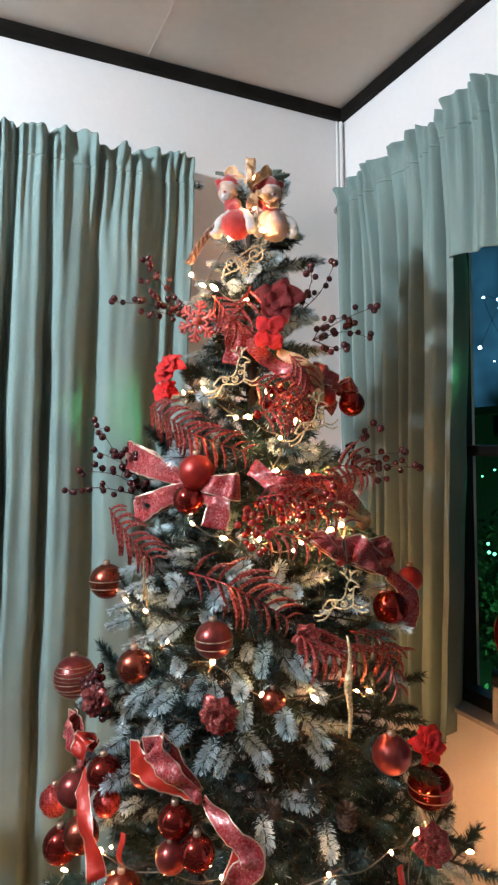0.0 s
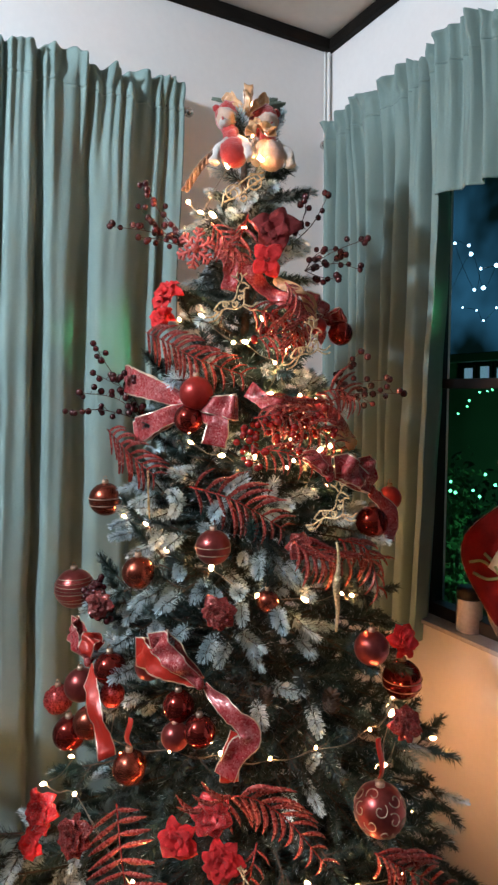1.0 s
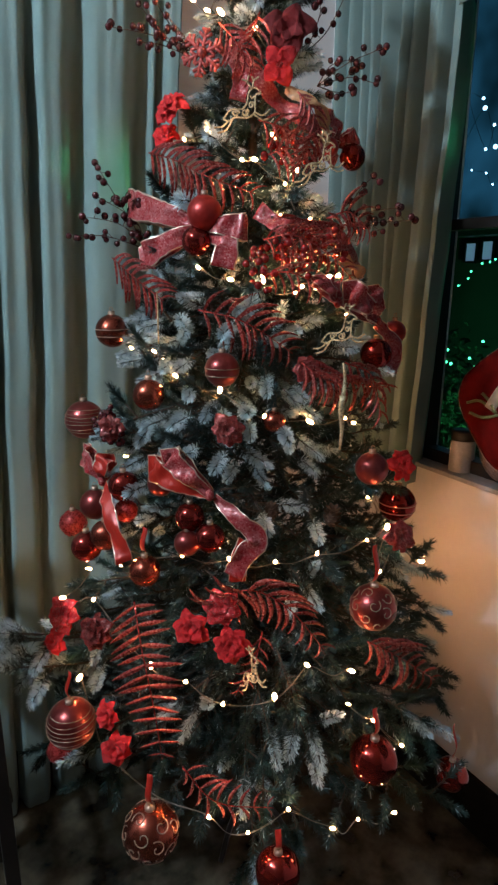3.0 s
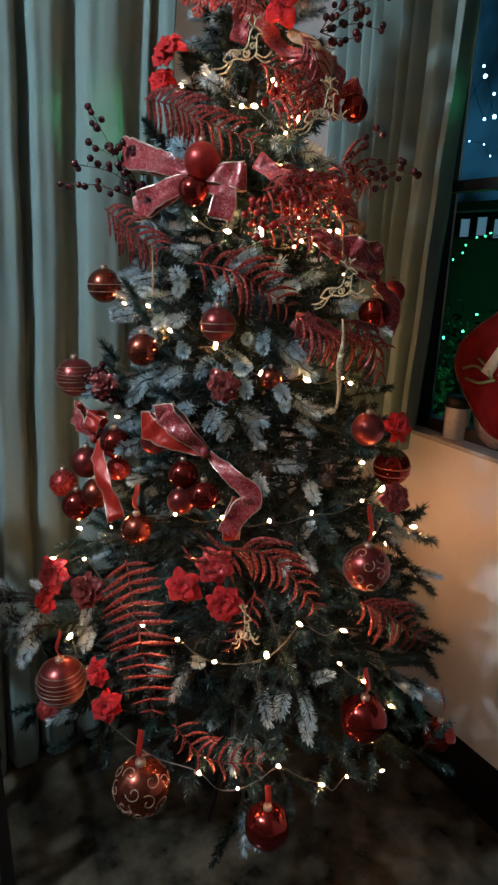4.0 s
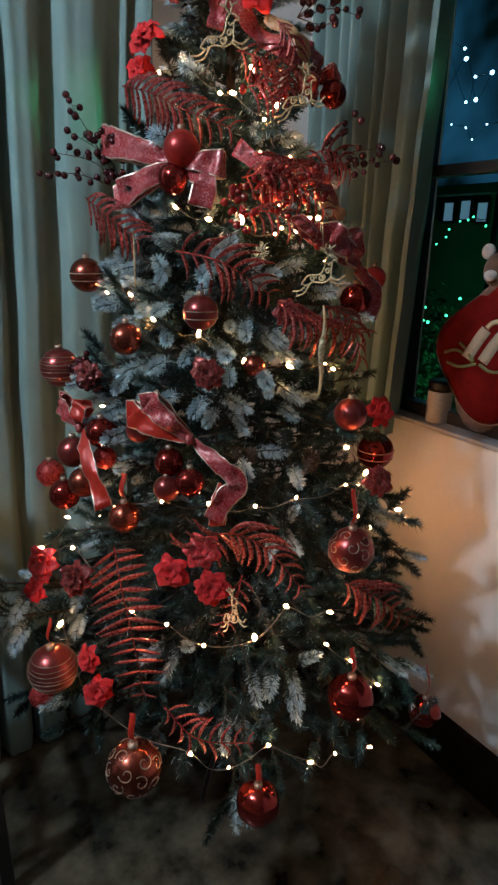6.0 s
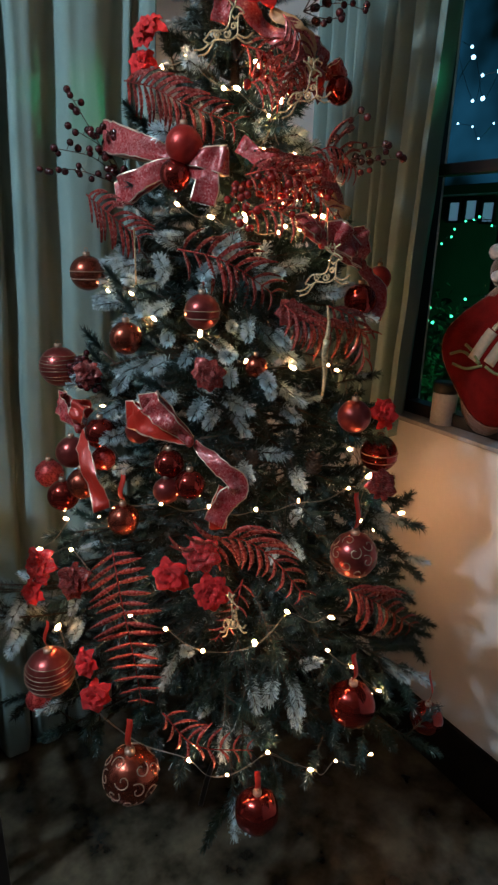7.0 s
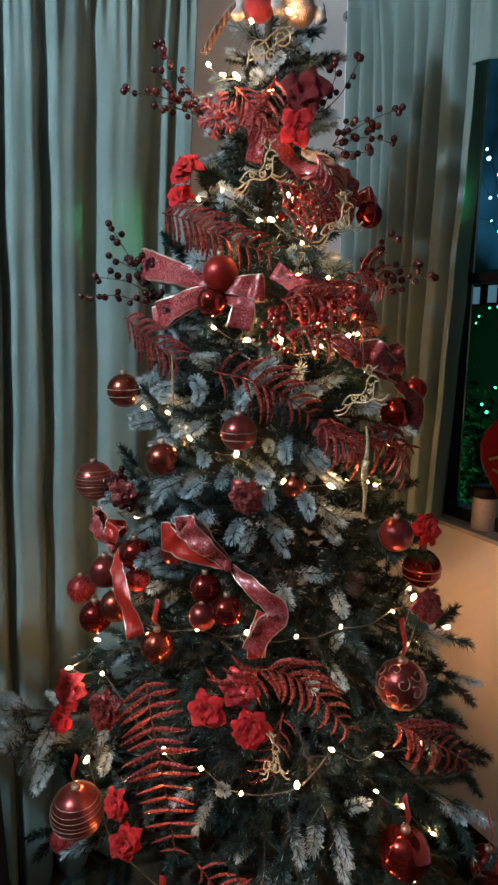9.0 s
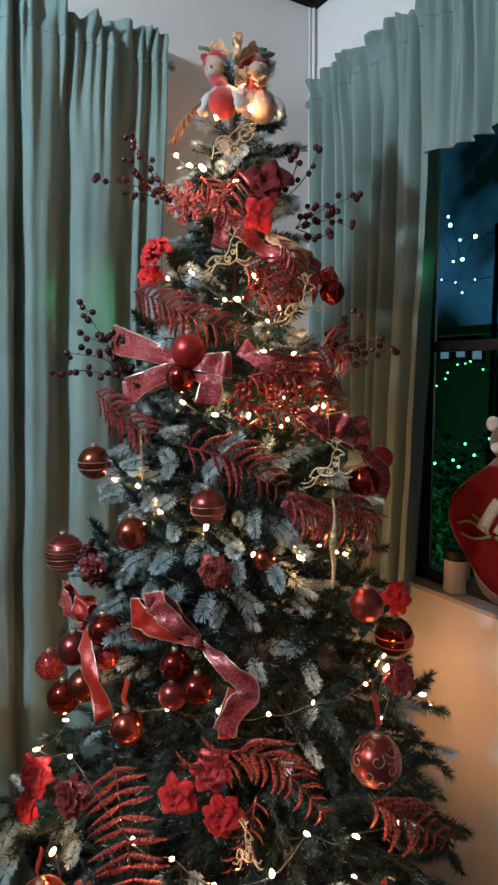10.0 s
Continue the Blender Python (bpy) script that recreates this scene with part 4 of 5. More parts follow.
bm = bmesh.new()
rows = []
for k in range(9):
    s = k / 8
    w = 0.42 * math.sin(math.pi * (0.08 + 0.90 * s)) ** 0.8 + 0.004
    z = 0.20 * math.sin(s * 2.4) - 0.20 * s * s + 0.02 * math.sin(s * 9)
    rows.append([Vector((s, w * e, z + 0.10 * abs(e) ** 1.5 * (1 - s) + 0.13 * e * math.sin(s * 11 + e * 3))) for e in (-1, -0.5, 0, 0.5, 1)])
sheet(bm, rows, 0.012, lambda p: (0, 0, 1))
petal_base = bm


def petal_mesh(material):
    copy = petal_base.copy()
    return mesh_of("petal", copy, material)


PETAL_VELVET, PETAL_DARK, PETAL_GLITTER = petal_mesh(VELVET), petal_mesh(DARK_PETAL), petal_mesh(BRIGHT_GLITTER)


FUZZ, FUZZ_DARK = petal_mesh(FERN), petal_mesh(FERN_DARK)


def poinsettia(place, r, me, words, seed, up=0.35, rings=((6, 1.0, 0.15), (5, 0.80, 0.55), (4, 0.55, 1.1))):
    """A cloth poinsettia: two whorls of pointed petals and a beaded centre."""
    rn = random.Random(seed)
    p = Vector(place)
    ob = thing("poinsettia", p, words, "artificial flower", "artificial flowers")
    n = (facing(p) + Vector((rn.uniform(-0.3, 0.3), rn.uniform(-0.3, 0.3), up))).normalized()
    a = n.orthogonal().normalized()
    c = n.cross(a)
    for ring, (count, size, cup) in enumerate(rings):
        for k in range(count):
            ang = math.tau * (k + rn.uniform(-0.15, 0.15)) / count + ring * 0.5
            d = a * math.cos(ang) + c * math.sin(ang)
            piece("petal", me, basis(p + n * 0.003 * ring, d + n * cup + Vector((0, 0, -0.1)), n - d * cup, r * size * rn.uniform(0.85, 1.12)), ob)
    for k in range(3):
        bm = bmesh.new()
        ball_mesh(bm, p + n * 0.006 + (a * math.cos(k * 1.257) + c * math.sin(k * 1.257)) * 0.004, 0.0028, 8)
        part("bead", bm, RED_GLITTER, ob, "tiny glittering bead")
    return ob


poinsettia((0.559, 1.141, 1.967), 0.0541, PETAL_DARK, "large dark red poinsettia near the treetop", 1, 0.0, ((5, 0.98, 0.25), (4, 0.66, 0.7)))
poinsettia((0.526, 1.119, 1.899), 0.0393, PETAL_VELVET, "red velvet poinsettia below a larger one", 21, -0.3, ((4, 1.0, 0.0),))
poinsettia((0.387, 1.315, 1.841), 0.0436, PETAL_VELVET, "red velvet poinsettia at the tree's edge", 2)
poinsettia((0.391, 1.347, 1.798), 0.0308, PETAL_VELVET, "small red velvet poinsettia", 22)
poinsettia((0.255, 0.976, 0.852), 0.0389, PETAL_VELVET, "bright red velvet poinsettia under a fern frond", 3)
poinsettia((0.312, 0.921, 0.828), 0.0408, PETAL_VELVET, "red velvet poinsettia under a fern frond", 4)
poinsettia((0.307, 0.947, 0.896), 0.0363, PETAL_GLITTER, "red glitter poinsettia beside a fern frond", 24)
poinsettia((0.084, 1.312, 0.755), 0.0465, PETAL_GLITTER, "red glitter poinsettia low on the tree", 5)
poinsettia((0.059, 1.291, 0.700), 0.0324, PETAL_VELVET, "small red velvet poinsettia on a low branch", 6)
poinsettia((0.125, 1.178, 0.770), 0.0488, FUZZ_DARK, "dark red poinsettia among low branches", 25, 0.35, ((7, 0.9, 0.2), (6, 0.75, 0.7), (5, 0.6, 1.5)))
poinsettia((0.363, 1.026, 1.223), 0.0400, FUZZ, "dark red glitter poinsettia on flocked needles", 7, 0.35, ((7, 0.9, 0.2), (6, 0.75, 0.7), (5, 0.6, 1.5)))
poinsettia((0.108, 1.071, 0.645), 0.0322, PETAL_VELVET, "red velvet poinsettia beside a large bauble", 8)
poinsettia((0.114, 1.044, 0.579), 0.0367, PETAL_VELVET, "red velvet poinsettia below a large bauble", 9)
poinsettia((0.204, 1.251, 1.196), 0.0348, FUZZ_DARK, "dark red poinsettia behind a bauble", 10, 0.35, ((7, 0.9, 0.2), (6, 0.75, 0.7), (5, 0.6, 1.5)))
poinsettia((0.757, 0.959, 1.109), 0.0381, PETAL_VELVET, "red velvet poinsettia at the tree's edge", 11)
poinsettia((0.697, 0.886, 0.980), 0.0406, FUZZ, "red glitter poinsettia lit by fairy lights", 12, 0.35, ((7, 0.9, 0.2), (6, 0.75, 0.7), (5, 0.6, 1.5)))
poinsettia((0.526, 0.997, 1.334), 0.0338, FUZZ_DARK, "dark red poinsettia in the branches", 13, 0.35, ((7, 0.9, 0.2), (6, 0.75, 0.7), (5, 0.6, 1.5)))


def flat_ornament(name, place, size, strokes, words, category, material=GOLD, r=0.0017, lean=0.0, yaw=0.0):
    """An openwork hanging ornament bent from glittered wire: one mesh in a plane that faces outward."""
    p = Vector(place)
    n = facing(p)
    u = Vector((0, 0, 1)).cross(n).normalized()
    v = Vector((0, 0, 1))
    u = u * math.cos(yaw) + n * math.sin(yaw)
    u, v = u * math.cos(lean) + v * math.sin(lean), v * math.cos(lean) - u * math.sin(lean)
    ob = thing(name, p, words, category, "hanging gold ornaments")
    for kind, pts in strokes:
        bm = bmesh.new()
        tube(bm, smooth_path([p + (u * x + v * y) * size + n * 0.006 for x, y in pts], 5), r, 5)
        part(kind, bm, material, ob)
    return ob


def spiral(x, y, r, turns, start=0.0, way=1):
    return [(x + r * (1 - 0.8 * k / 12) * math.cos(start + way * turns * math.tau * k / 12), y + r * (1 - 0.8 * k / 12) * math.sin(start + way * turns * math.tau * k / 12)) for k in range(13)]


LEAPER = [[(-0.85, -0.35), (-0.55, -0.02), (-0.1, 0.02), (0.10, 0.25), (0.16, 0.58), (0.30, 0.78), (0.50, 0.74), (0.66, 0.58), (0.46, 0.55), (0.42, 0.20), (0.40, -0.10), (0.10, -0.30), (-0.35, -0.28), (-0.62, -0.42), (-0.85, -0.35)],
          [(0.28, 0.76), (0.12, 0.98), (0.16, 1.22)], [(0.32, 0.78), (0.36, 1.02), (0.56, 1.16)], [(0.12, 0.98), (-0.10, 1.08)], [(0.36, 1.02), (0.28, 1.18)],
          [(0.38, -0.08), (0.72, -0.20), (1.02, -0.02)], [(0.34, -0.14), (0.70, -0.36), (0.98, -0.32)], [(-0.62, -0.40), (-0.90, -0.62), (-1.22, -0.66)], [(-0.45, -0.32), (-0.72, -0.72), (-1.08, -0.86)],
          spiral(-0.35, -0.13, 0.15, 1.4), spiral(0.02, -0.10, 0.15, 1.4, 1.0, -1), spiral(0.28, 0.16, 0.13, 1.3), [(0.22, 0.5), (0.3, 0.4), (0.4, 0.5)]]
SCROLL = [spiral(-0.5, -0.2, 0.42, 1.6), spiral(0.45, 0.25, 0.42, 1.6, 2.0, -1), [(-0.9, -0.6), (-0.2, -0.3), (0.3, 0.1), (0.95, 0.5)],
          [(-0.9, -0.3), (-0.3, 0.1), (0.2, 0.5), (0.9, 0.7)], [(-1.0, -0.8), (-0.95, -0.5), (-0.9, -0.2)], spiral(0.0, -0.4, 0.25, 1.3, 1.0)]
LEAPER = list(zip(["body"] + ["antler"] * 4 + ["leg"] * 4 + ["scroll"] * 3 + ["collar"], LEAPER))
SCROLL = [("scroll", s) for s in SCROLL]
flat_ornament("reindeer_ornament", (0.439, 1.099, 1.804), 0.046, LEAPER, "openwork gold glitter reindeer ornament", "ornament")
flat_ornament("reindeer_ornament", (0.574, 1.044, 1.718), 0.046, LEAPER, "openwork gold glitter reindeer ornament", "ornament", lean=0.1)
flat_ornament("reindeer_ornament", (0.567, 0.952, 1.406), 0.046, LEAPER, "openwork gold glitter reindeer ornament", "ornament", lean=0.0, yaw=0.75)
flat_ornament("reindeer_ornament", (0.322, 0.859, 0.799), 0.046, LEAPER, "openwork gold glitter reindeer ornament turned edge-on", "ornament", lean=0.35, yaw=1.05)
flat_ornament("reindeer_ornament", (0.278, 1.150, 1.424), 0.046, LEAPER, "openwork gold glitter reindeer ornament turned edge-on", "ornament", lean=0.1, yaw=1.2)
flat_ornament("scroll_ornament", (0.498, 1.164, 2.043), 0.045, SCROLL, "openwork gold scroll ornament below the topper", "ornament")
p = Vector((0.559, 0.924, 1.262))
bm = bmesh.new()
line = [p + Vector((0.004 * math.sin(k * 0.9), 0.003 * math.cos(k * 0.7), 0.09 - k * 0.0155)) for k in range(12)]
tube(bm, line[:5], 0.0022, 6, 2.2)
tube(bm, line[4:], 0.0075, 6, 0.3)
tagged(part("icicle_ornament", bm, GOLD), "long twisted gold glitter icicle ornament", "ornament")
p = Vector((0.423, 1.238, 1.932))
n = facing(p)
u = Vector((0, 0, 1)).cross(n).normalized()
bm = bmesh.new()
for k in range(6):
    a = k * math.tau / 6 + 0.3
    d = u * math.cos(a) + Vector((0, 0, 1)) * math.sin(a)
    e = u * -math.sin(a) + Vector((0, 0, 1)) * math.cos(a)
    tube(bm, [p, p + d * 0.042], 0.0042, 6)
    for s, l in ((0.014, 0.012), (0.026, 0.013), (0.036, 0.008)):
        for sg in (-1, 1):
            tube(bm, [p + d * s, p + d * (s + l * 0.7) + e * sg * l], 0.0034, 5)
ball_mesh(bm, p + n * 0.004, 0.010, 12)
tagged(part("snowflake_ornament", bm, PINK_GLITTER), "thick pale red glitter snowflake ornament", "ornament")
for place, size, seed in (((0.565, 0.947, 1.028), 0.024, 1), ((0.453, 1.005, 1.042), 0.018, 2)):
    p = Vector(place)
    cone = thing("pine_cone", p, "brown pine cone with frosted scales on a branch", "pine cone", "pine cones")
    bm = bmesh.new()
    ball_mesh(bm, p, size * 0.55, 10, (0.8, 0.8, 1.3))
    part("core", bm, CONE, cone)
    scale_bm = bmesh.new()
    sheet(scale_bm, [[Vector((s, w * e, 0.12 * s * s)) for e in (-1, 0, 1)] for s, w in ((0, 0.2), (0.5, 0.32), (0.85, 0.28), (1, 0.08))], 0.06, lambda q: (0, 0, 1))
    scale_me = mesh_of("scale", scale_bm, CONE)
    for k in range(46):
        h = -1 + 2 * (k + 0.5) / 46
        a = k * 2.4
        rad = math.sqrt(1 - h * h) * 0.62
        d = Vector((math.cos(a), math.sin(a), 0.5))
        piece("scale", scale_me, basis(p + Vector((math.cos(a) * rad * 0.6, math.sin(a) * rad * 0.6, h * 1.2)) * size * 0.7, d, Vector((0, 0, 1)), size * 0.62), cone)

# ---- topper ----


def doll(head, body, h, face, words, coat, seed):
    """A small plush figure in a round hood, one plain mesh with soft lumpy fur."""
    q, p, f = Vector(head), Vector(body), Vector(face).normalized()
    s = Vector((0, 0, 1)).cross(f).normalized()
    up = Vector((0, 0, 1))
    bm = bmesh.new()
    ball_mesh(bm, q - f * h * 0.10 + up * h * 0.06, h * 0.30, 22, (1, 1, 1.05), 1)
    ball_mesh(bm, q + f * h * 0.12, h * 0.21, 20, (1, 1, 0.95), 2)
    ball_mesh(bm, q + f * h * 0.24 - up * h * 0.08, h * 0.11, 16, (1, 1, 0.8), 0)
    ball_mesh(bm, q + f * h * 0.34 - up * h * 0.05, h * 0.035, 10, (1, 1, 1), 1)
    for sg in (-1, 1):
        ball_mesh(bm, q + s * sg * h * 0.22 + up * h * 0.24, h * 0.09, 14, (1, 1, 1), 1)
        tube(bm, smooth_path([p + up * h * 0.22 + s * sg * h * 0.12, p + up * h * 0.04 + s * sg * h * 0.30 + f * h * 0.1, p - up * h * 0.18 + s * sg * h * 0.36 + f * h * 0.16], 5), h * 0.10, 10, 1.0, 0)
    tube(bm, smooth_path([q - up * h * 0.12, (p + q) / 2, p + up * h * 0.1], 5), h * 0.15, 12, 1.1, 1)
    ball_mesh(bm, p, h * 0.28, 20, (1, 1, 1.0), coat)
    for v in bm.verts:
        v.co += Vector((noise.noise(v.co * 70 + Vector((seed, 0, 0))), noise.noise(v.co * 70 + Vector((7, 0, 0))), noise.noise(v.co * 70 + Vector((0, 9, 0))))) * h * 0.05
    return tagged(part("plush_doll", bm, [PLUSH_WHITE, PLUSH_RED, PLUSH_SKIN, PLUSH_PINK]), words, "doll", "plush dolls")


doll((0.517, 1.265, 2.221), (0.509, 1.225, 2.138), 0.110, (-0.70, -0.70, -0.2), "small plush doll in a red hood and red coat", 1, 1)
doll((0.592, 1.234, 2.217), (0.586, 1.201, 2.137), 0.110, (-0.20, -0.95, -0.2), "small plush doll in a red hood with a pinkish grey body", 3, 2)
gold = thing("gold_bow", (0.552, 1.248, 2.224), "sheer gold mesh bow between the plush dolls", "bow")
for tip in ((0.555, 1.244, 2.287), (0.520, 1.277, 2.273), (0.599, 1.245, 2.271)):
    loop_of((0.544, 1.229, 2.221), tip, 0.016, 0.022, gold, "loop").data.materials[0] = MESH_GOLD
for tip in ((0.528, 1.190, 2.168), (0.572, 1.175, 2.172)):
    loop_of((0.546, 1.205, 2.205), tip, 0.010, 0.024, gold, "loop").data.materials[0] = MESH_GOLD
leafy = thing("leaf_pick", (0.617, 1.275, 2.266), "dusty green leaf pick behind the dolls", "leaf pick")
LEAF_MESH = leaflet_mesh("leaf", LEAF, 7, 0.42, 0.15, 0.0)
for tip in (((0.653, 1.249, 2.284)), ((0.640, 1.259, 2.293)), ((0.516, 1.329, 2.301)), ((0.648, 1.253, 2.270))):
    a, b = Vector((0.585, 1.272, 2.257)), Vector(tip)
    piece("leaf", LEAF_MESH, basis(a.lerp(b, 0.3), b - a, outward(a) + Vector((0, 0, 0.4)), (b - a).length * 0.75), leafy)
braid = thing("braided_pick", (0.504, 1.254, 2.156), "brown twisted vine pick below the dolls", "vine pick")
for ph in (0, 2.1, 4.2):
    a, b = Vector((0.495, 1.216, 2.149)), Vector((0.447, 1.345, 2.080))
    bm = bmesh.new()
    tube(bm, [a.lerp(b, s) + Vector((math.cos(s * 22 + ph), math.sin(s * 22 + ph), 0.4 * math.sin(s * 22 + ph))) * 0.006 + Vector((0, 0, 0.02 * math.sin(s * 3))) for s in np.linspace(0, 1, 36)], 0.004, 6)
    part("strand", bm, PLUSH_BROWN, braid)

# ---- fairy lights ----
bm = bmesh.new()
ball_mesh(bm, (0, 0, 0), 1, 10, (0.75, 0.75, 1.5))
BULB_MESH = mesh_of("bulb", bm, BULB)


def light_string(spots, words, sag=0.012, size=1.0):
    """A clear cord with small warm bulbs that stand off it."""
    spots = [Vector(p) - outward(p) * 0.026 for p in spots]
    ob = thing("fairy_lights", spots[0], words, "fairy lights", "fairy lights")
    rn = random.Random(len(spots) * 7 + int(spots[0].z * 1000))
    pts = []
    for a, b in zip(spots, spots[1:]):
        pts += [a, a.lerp(b, 0.5) + Vector((rn.uniform(-0.008, 0.008), rn.uniform(-0.008, 0.008), -sag * rn.uniform(0.4, 1.4)))]
    pts.append(spots[-1])
    for off in (0.0, 0.003):
        bm = bmesh.new()
        tube(bm, smooth_path([q + Vector((rn.uniform(-1, 1), rn.uniform(-1, 1), rn.uniform(-1, 1))) * off for q in pts], 5), 0.0006, 5)
        part("wire", bm, WIRE, ob, "thin clear cord")
    for p in spots:
        d = outward(p) * 0.5 + Vector((rn.uniform(-0.6, 0.6), rn.uniform(-0.6, 0.6), rn.uniform(-0.3, 1)))
        piece("bulb", BULB_MESH, basis(p + d.normalized() * 0.006, d.orthogonal(), d, size * rn.uniform(0.0030, 0.0056)), ob, "glowing warm white bulb")
    return ob


light_string(((0.519, 1.181, 2.148), (0.609, 1.280, 2.269), (0.535, 1.152, 2.120), (0.530, 1.176, 2.167), (0.478, 1.217, 2.107), (0.423, 1.242, 2.011), (0.413, 1.316, 2.049), (0.433, 1.194, 1.994), (0.485, 1.150, 1.966), (0.582, 1.149, 1.943)), "warm fairy lights wound round the treetop", 0.012, 1.2)
light_string(((0.406, 1.364, 1.801), (0.417, 1.234, 1.790), (0.456, 1.144, 1.732), (0.476, 1.132, 1.735), (0.548, 1.104, 1.691), (0.597, 1.075, 1.623), (0.693, 1.142, 1.618)), "warm fairy lights among upper branches", 0.012, 1.05)
light_string(((0.366, 1.177, 1.523), (0.410, 1.103, 1.503), (0.471, 1.074, 1.495), (0.535, 1.039, 1.479), (0.558, 1.050, 1.490), (0.594, 1.040, 1.489), (0.654, 1.068, 1.476)), "warm fairy lights among middle branches", 0.012, 1.05)
light_string(((0.274, 1.373, 1.345), (0.283, 1.243, 1.350), (0.304, 1.172, 1.306), (0.364, 1.078, 1.283), (0.436, 1.002, 1.236), (0.529, 0.973, 1.228), (0.630, 0.973, 1.223), (0.678, 1.000, 1.204)), "warm fairy lights on a drooping clear cord", 0.012, 1.05)
light_string(((0.169, 1.175, 0.948), (0.256, 1.042, 0.962), (0.348, 0.991, 0.951), (0.415, 0.921, 0.960), (0.499, 0.888, 0.971), (0.627, 0.878, 0.984), (0.686, 0.882, 0.993), (0.662, 0.864, 0.910), (0.826, 0.957, 0.984)), "warm fairy lights round the middle of the tree", 0.012, 1.05)
light_string(((0.126, 1.301, 0.857), (0.095, 1.466, 0.715), (0.115, 1.251, 0.805), (0.164, 1.007, 0.756), (0.222, 0.959, 0.734), (0.281, 0.906, 0.695), (0.375, 0.854, 0.705), (0.447, 0.835, 0.766), (0.551, 0.827, 0.726), (0.667, 0.821, 0.708)), "warm fairy lights on low branches", 0.012, 1.15)
light_string(((0.063, 1.200, 0.657), (0.086, 1.098, 0.516), (0.235, 0.899, 0.452), (0.301, 0.833, 0.431), (0.388, 0.811, 0.463), (0.483, 0.769, 0.405), (0.542, 0.763, 0.406), (0.640, 0.758, 0.375)), "warm fairy lights along the lowest branches", 0.02, 1.1)
light_string(((0.718, 0.821, 0.474), (0.659, 0.855, 0.541), (0.539, 0.819, 0.656)), "warm fairy lights behind a red bauble")
light_string(((0.584, 1.141, 1.837), (0.633, 1.139, 1.792), (0.530, 1.134, 1.786), (0.584, 1.109, 1.717), (0.518, 1.092, 1.624), (0.624, 1.083, 1.599), (0.559, 1.061, 1.532), (0.681, 1.079, 1.513), (0.624, 1.048, 1.507), (0.471, 1.079, 1.513)), "warm fairy lights deep among berries and ferns", 0.012, 1.05)
# Bulbs on the far side of the tree, added to warm curtain and wall.
light_string(((0.97, 1.40, 1.05), (0.96, 1.42, 1.16), (0.94, 1.40, 1.26), (0.92, 1.42, 1.36), (0.86, 1.42, 1.56)), "warm fairy lights added to warm the drawn curtain")
light_string(((0.95, 1.22, 0.62), (0.98, 1.05, 0.78), (0.93, 1.25, 0.95), (0.90, 1.38, 1.10), (0.86, 1.42, 1.32), (0.90, 1.10, 0.88), (0.97, 1.10, 0.55), (0.82, 1.22, 1.42)), "warm fairy lights added to warm the wall beside the tree")
light_string(((0.26, 1.50, 0.75), (0.30, 1.52, 1.05), (0.42, 1.52, 1.30)), "warm fairy lights on the curtain side of the tree")

light_string(((0.93, 1.22, 0.92), (0.97, 1.20, 0.80), (0.98, 1.14, 0.70)), "warm fairy lights hanging close to the wall")

# ---- on the sill ----
jar = thing("jar", (1.205, 1.165, WZ0 + 0.013), "white plastic jar with a black lid on the sill", "jar")
bm = bmesh.new()
j = Vector((1.205, 1.165, WZ0 + 0.0135))
tube(bm, [j, j + Vector((0, 0, 0.003)), j + Vector((0, 0, 0.088)), j + Vector((0, 0, 0.092))], 0.035, 28)
part("body", bm, JAR, jar)
bm = bmesh.new()
tube(bm, [j + Vector((0, 0, 0.0925)), j + Vector((0, 0, 0.116)), j + Vector((0, 0, 0.119))], 0.0365, 28, 0.98)
part("lid", bm, BLACK, jar, "black plastic lid")
cush = thing("cushion", (1.18, 1.01, WZ0 + 0.013), "dark red cushion with cream candle applique on the sill", "cushion")
cc = Vector((1.195, 0.970, 1.205))
ca, cb, cn = Vector((0.17, -0.94, 0.0)).normalized(), Vector((0.22, 0.03, 0.97)).normalized(), Vector((-0.97, -0.17, 0.22)).normalized()


def on_cushion(x, y, lift=0.0):
    q = max(0.0, 1 - x * x * x * x) * max(0.0, 1 - y ** 4)
    return cc + ca * x * 0.17 + cb * y * 0.17 + cn * (0.047 * q ** 0.5 + lift)


bm = bmesh.new()
ball_mesh(bm, (0, 0, 0), 1, 40)
for v in bm.verts:
    d = v.co.copy()
    k = (abs(d.x) ** 3.5 + abs(d.y) ** 3.5) ** (1 / 3.5)
    flat = math.hypot(d.x, d.y)
    g2 = flat / k if k > 1e-4 else 1
    x, y = d.x * g2, d.y * g2
    c45, s45 = math.cos(0.72), math.sin(0.72)
    x, y = x * c45 - y * s45, x * s45 + y * c45
    v.co = cc + ca * x * 0.166 + cb * y * 0.166 + cn * d.z * 0.050 + cn * 0.004 * noise.noise(v.co * 6)
part("cover", bm, CUSHION, cush)
rim = []
for k in range(60):
    a = k * math.tau / 59
    d = Vector((math.cos(a), math.sin(a)))
    q = 1 / (abs(d.x) ** 3.5 + abs(d.y) ** 3.5) ** (1 / 3.5)
    x, y = d.x * q, d.y * q
    rim.append(cc + ca * (x * math.cos(0.72) - y * math.sin(0.72)) * 0.168 + cb * (x * math.sin(0.72) + y * math.cos(0.72)) * 0.168)
bm = bmesh.new()
tube(bm, rim, 0.0012, 6)
part("piping", bm, RING, cush, "glittering silver-gold piping")


